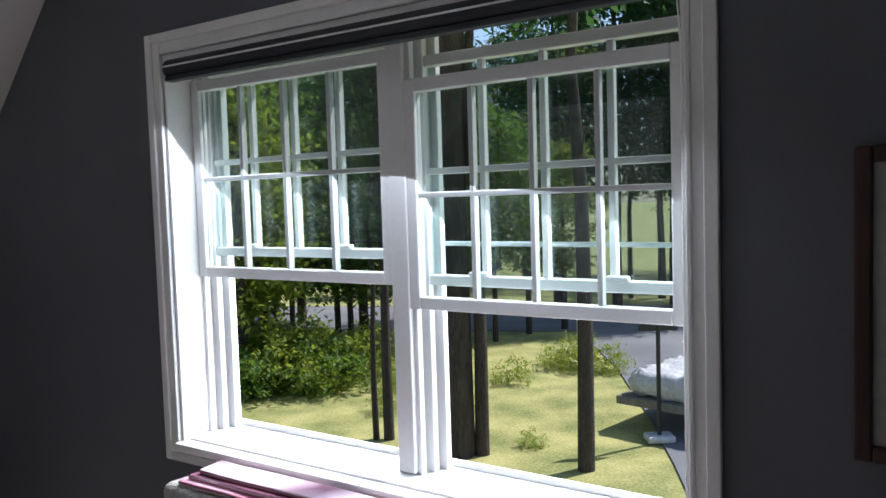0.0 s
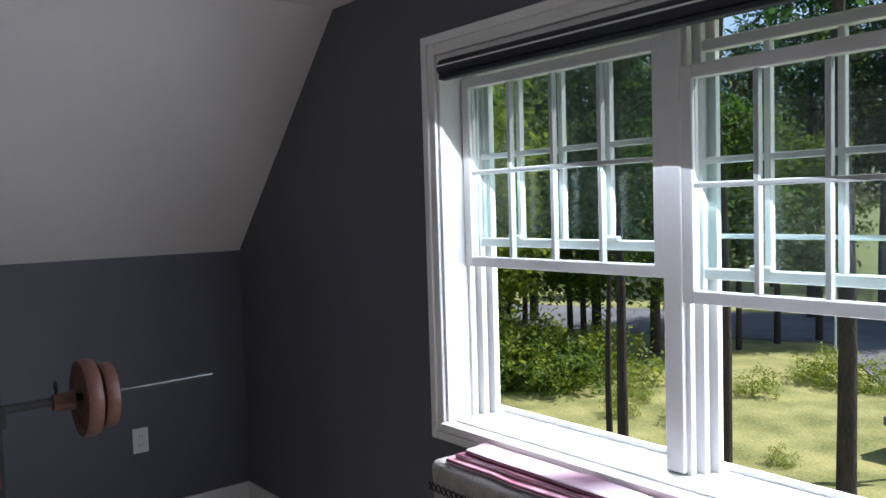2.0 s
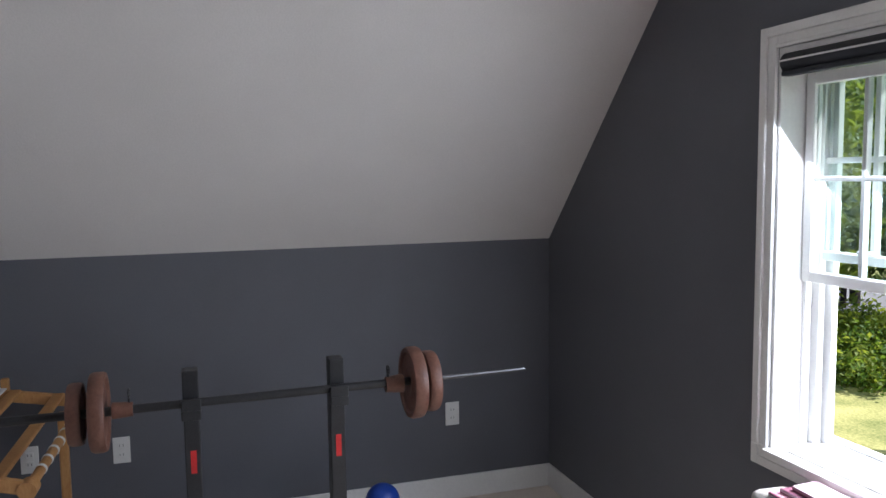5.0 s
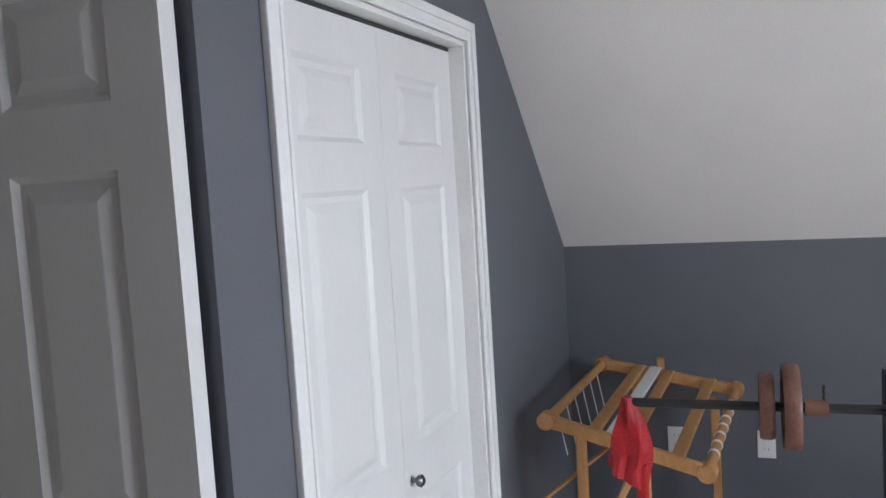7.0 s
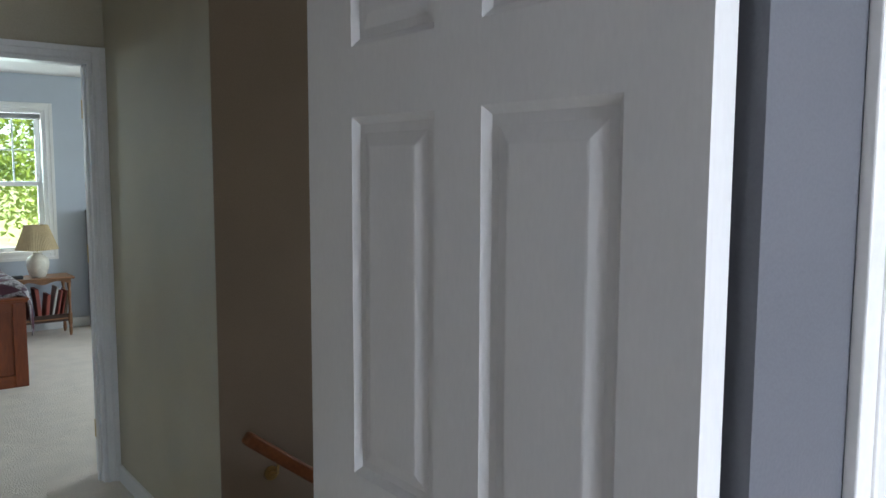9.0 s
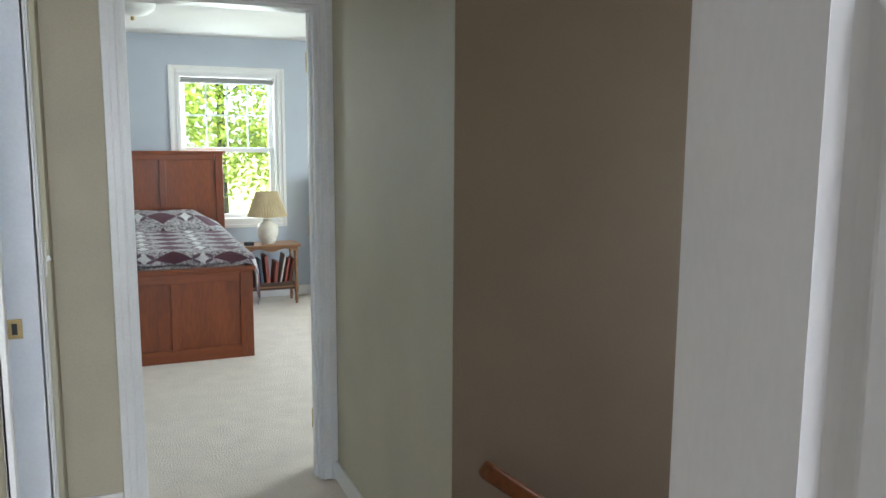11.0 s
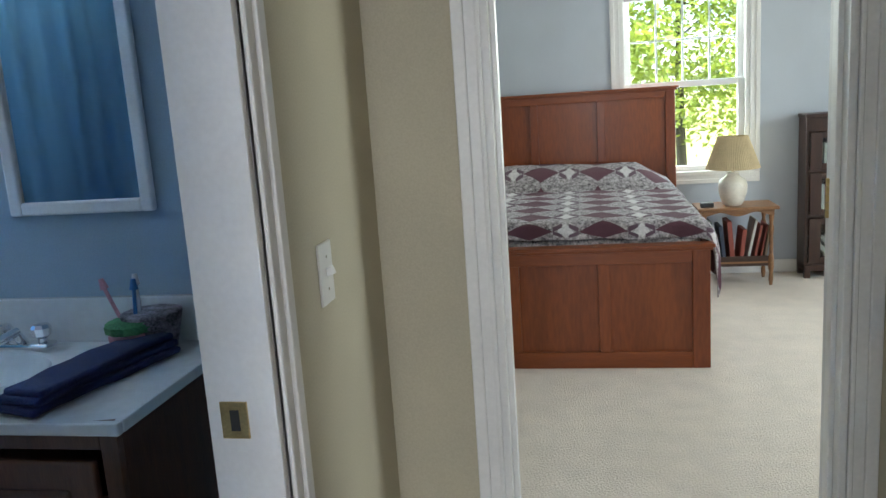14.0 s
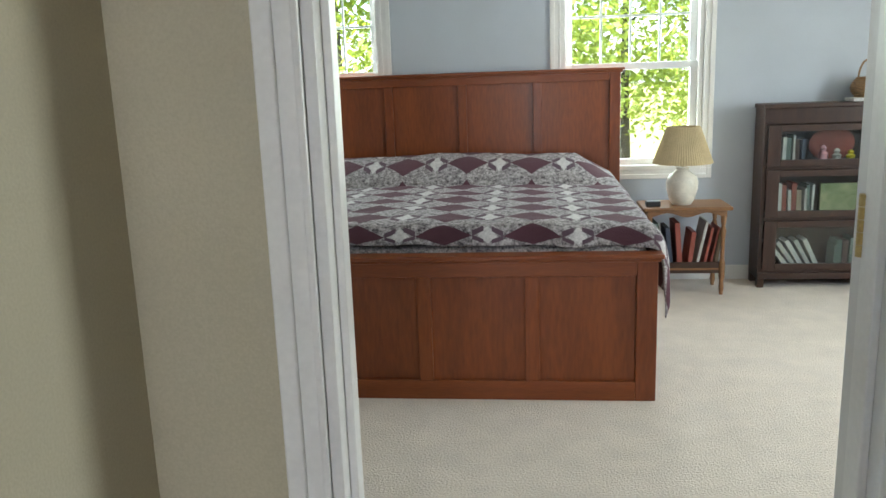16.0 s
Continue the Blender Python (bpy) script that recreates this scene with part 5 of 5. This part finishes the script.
CROWNS = {"decid": [crown_mesh("crown", 5200, 0.42, 0.13, M_LEAF[k % 2], 10 + k, decid) for k in range(3)],
          "decid_lit": [crown_mesh("crown", 5200, 0.5, 0.12, M_LEAF[3], 17, decid)],
          "pine": [crown_mesh("crown", 5200, 0.36, 0.12, M_LEAF[2], 20 + k, pine) for k in range(2)],
          "shrub": [crown_mesh("crown", 1300, 0.22, 0.075, M_LEAF[k], 30 + k, shrub) for k in range(2)]}


def trunk_mesh(h, r, seed, limbs=7):
    rnd = random.Random(seed)
    b = bmesh.new()
    pts = [Vector((rnd.gauss(0, 0.02) * i, rnd.gauss(0, 0.02) * i, h * i / 6)) for i in range(7)]
    for i in range(6):
        cyl(b, pts[i], pts[i + 1] + Vector((0, 0, 0.02)), r * (1 - 0.12 * i), r * (1 - 0.12 * (i + 1)), seg=12)
    for i in range(limbs):
        zz = h * rnd.uniform(0.3, 0.95)
        a = rnd.uniform(0, 6.28)
        ln = rnd.uniform(0.8, 2.2)
        e = Vector((math.cos(a) * ln, math.sin(a) * ln, zz + rnd.uniform(-0.2, 0.7)))
        cyl(b, (0, 0, zz), e, r * 0.22, r * 0.05, seg=6)
    return mesh_of("trunk", b, M_BARK, True)


TRUNKS = [trunk_mesh(11, 0.17, 1), trunk_mesh(13, 0.20, 2), trunk_mesh(12, 0.13, 3)]


def tree(kind_, x, y, k, s, spin, bare=None, label=""):
    ob = thing("tree" if kind_ != "shrub" else "shrub", label or {"decid": "leafy green tree at the edge of the lawn", "decid_lit": "tree behind the house, leaf colour lightened as if sunlit", "pine": "tall pine tree with dark needles", "shrub": "low leafy green shrub on the lawn"}[kind_], "tree" if kind_ != "shrub" else "shrub", group="trees outside" if kind_ != "shrub" else "shrubs outside")
    if kind_ != "shrub":
        t = new("trunk", TRUNKS[k % 3])
        t.parent = ob
    c = new("crown", CROWNS[kind_][k % len(CROWNS[kind_])])
    c.parent = ob
    if bare is not None:
        c.location = (0, 0, bare)
    ob.matrix_world = Matrix.LocRotScale((x, y, GZ), Euler((0, 0, spin)), (s, s, s))
    return ob


random.seed(21)
# close trunks in front of the window
for x, y, k, s in ((-6.2, 12.4, 1, 1.9), (-5.75, 12.6, 2, 1.0), (-3.85, 12.75, 2, 1.1), (-7.75, 12.5, 2, 0.8), (-7.98, 12.4, 2, 0.5)):
    tree("pine", x, y, k, s, random.uniform(0, 6), bare=2.6, label="tall pine with a bare trunk on the lawn")
for i in range(30):
    tree("decid", -12.5 - i * 0.75 + random.uniform(-1, 1), 15.5 + i * 0.25 + random.uniform(-1.5, 5), i, random.uniform(0.7, 1.1), random.uniform(0, 6), bare=-1.6)
for i in range(12):
    tree("decid", -13 + i * 0.5 + random.uniform(-1, 1), 22 + i * 0.55 + random.uniform(-1, 1) + (4 if i > 5 else 0), i, random.uniform(0.55, 0.8), random.uniform(0, 6)) if i < 5 else tree("pine", -17 + i * 1.2, 31 + i * 0.5, i, random.uniform(0.9, 1.2), random.uniform(0, 6))
for i in range(30):
    tree(("pine", "decid")[i % 3 == 1], -34 + i * 1.9 + random.uniform(-1, 1), 36 + i * 0.55 + random.uniform(-3, 9), i, random.uniform(0.85, 1.2), random.uniform(0, 6))
for i in range(26):
    tree("shrub", -14.2 + random.uniform(-2.6, 2.6), 15.2 + random.uniform(-1.0, 2.2), i, random.uniform(0.4, 0.75), random.uniform(0, 6))
for i in range(18):
    tree("shrub", -15.5 + i * 0.25 + random.uniform(-0.8, 0.8), 12.5 + i * 0.14 + random.uniform(-1.2, 1.8), i, random.uniform(0.6, 1.0), random.uniform(0, 6))
for x, y, s in ((-7.6, 19.8, 0.5), (-7.0, 19.6, 0.55), (-6.3, 19.7, 0.45), (-7.9, 17.5, 0.4), (-7.7, 14.6, 0.4), (-5.2, 13.4, 0.2), (-9.6, 15.2, 0.35), (-9.0, 14.0, 0.3)):
    tree("shrub", x, y, 1, s, x)
for x, y, k in ((-12.5, 29.5, 0), (-10.4, 30.5, 1), (-8.3, 31, 0), (-6.6, 32.5, 1), (-5.0, 33, 0), (-3.2, 35, 1)):
    tree("pine", x, y, k, 1.05, x)
# woods behind the bedroom, strong sunlight put into their leaf colour
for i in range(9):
    tree("decid_lit", -9 + i * 2.3 + random.uniform(-0.6, 0.6), -19 - random.uniform(0, 9), 1, random.uniform(0.75, 1.1), random.uniform(0, 6))


tr = thing("boat_trailer", "flat trailer with a pale tarp-covered load on the drive", "trailer")
b = bmesh.new()
box(b, (-1.3, -2.2, 0.55), (1.3, 2.2, 0.75), 0.03)
part("bed", b, M_WOODGREY, tr)
b = soft_box((-1.15, -2.0, 0.75), (1.15, 2.0, 1.35), r=0.25, amp=0.14, seed=8)
part("tarp_load", b, M_TARP, tr, "wrinkled pale tarp", True)
for x in (-1.25, 1.25):
    part("wheel", lathe(bmesh.new(), [(0.1, 0), (0.3, 0.02), (0.33, 0.06), (0.33, 0.16), (0.3, 0.2), (0.1, 0.2)], seg=24, m=pose(x - 0.1, 0, 0.33, 0, 90, 0)), M_BLACK, tr, smooth=True)
tr.matrix_world = Matrix.LocRotScale((-2.4, 15.9, GZ + 0.04), Euler((0, 0, radians(80))), (0.8, 0.8, 0.8))
hp = thing("basketball_hoop", "portable hoop post with a dark backboard on the drive", "hoop")
part("post", cyl(bmesh.new(), (0, 0, 0), (0, 0, 2.2), 0.04, seg=12), M_BLACK, hp)
part("backboard", box(bmesh.new(), (-0.35, -0.02, 2.0), (0.35, 0.02, 2.45), 0.01), M_BLACK, hp)
part("base", box(bmesh.new(), (-0.25, -0.2, 0), (0.25, 0.2, 0.12), 0.04), M_TARP, hp)
hp.matrix_world = pose(-3.3, 14.7, GZ + 0.03, 0, 0, 35)
solid("flag_pole", cyl(bmesh.new(), (-7.9, 21.3, GZ), (-7.9, 21.3, GZ + 2.6), 0.025, seg=10), M_WHITE, "thin white post on the lawn", "post")
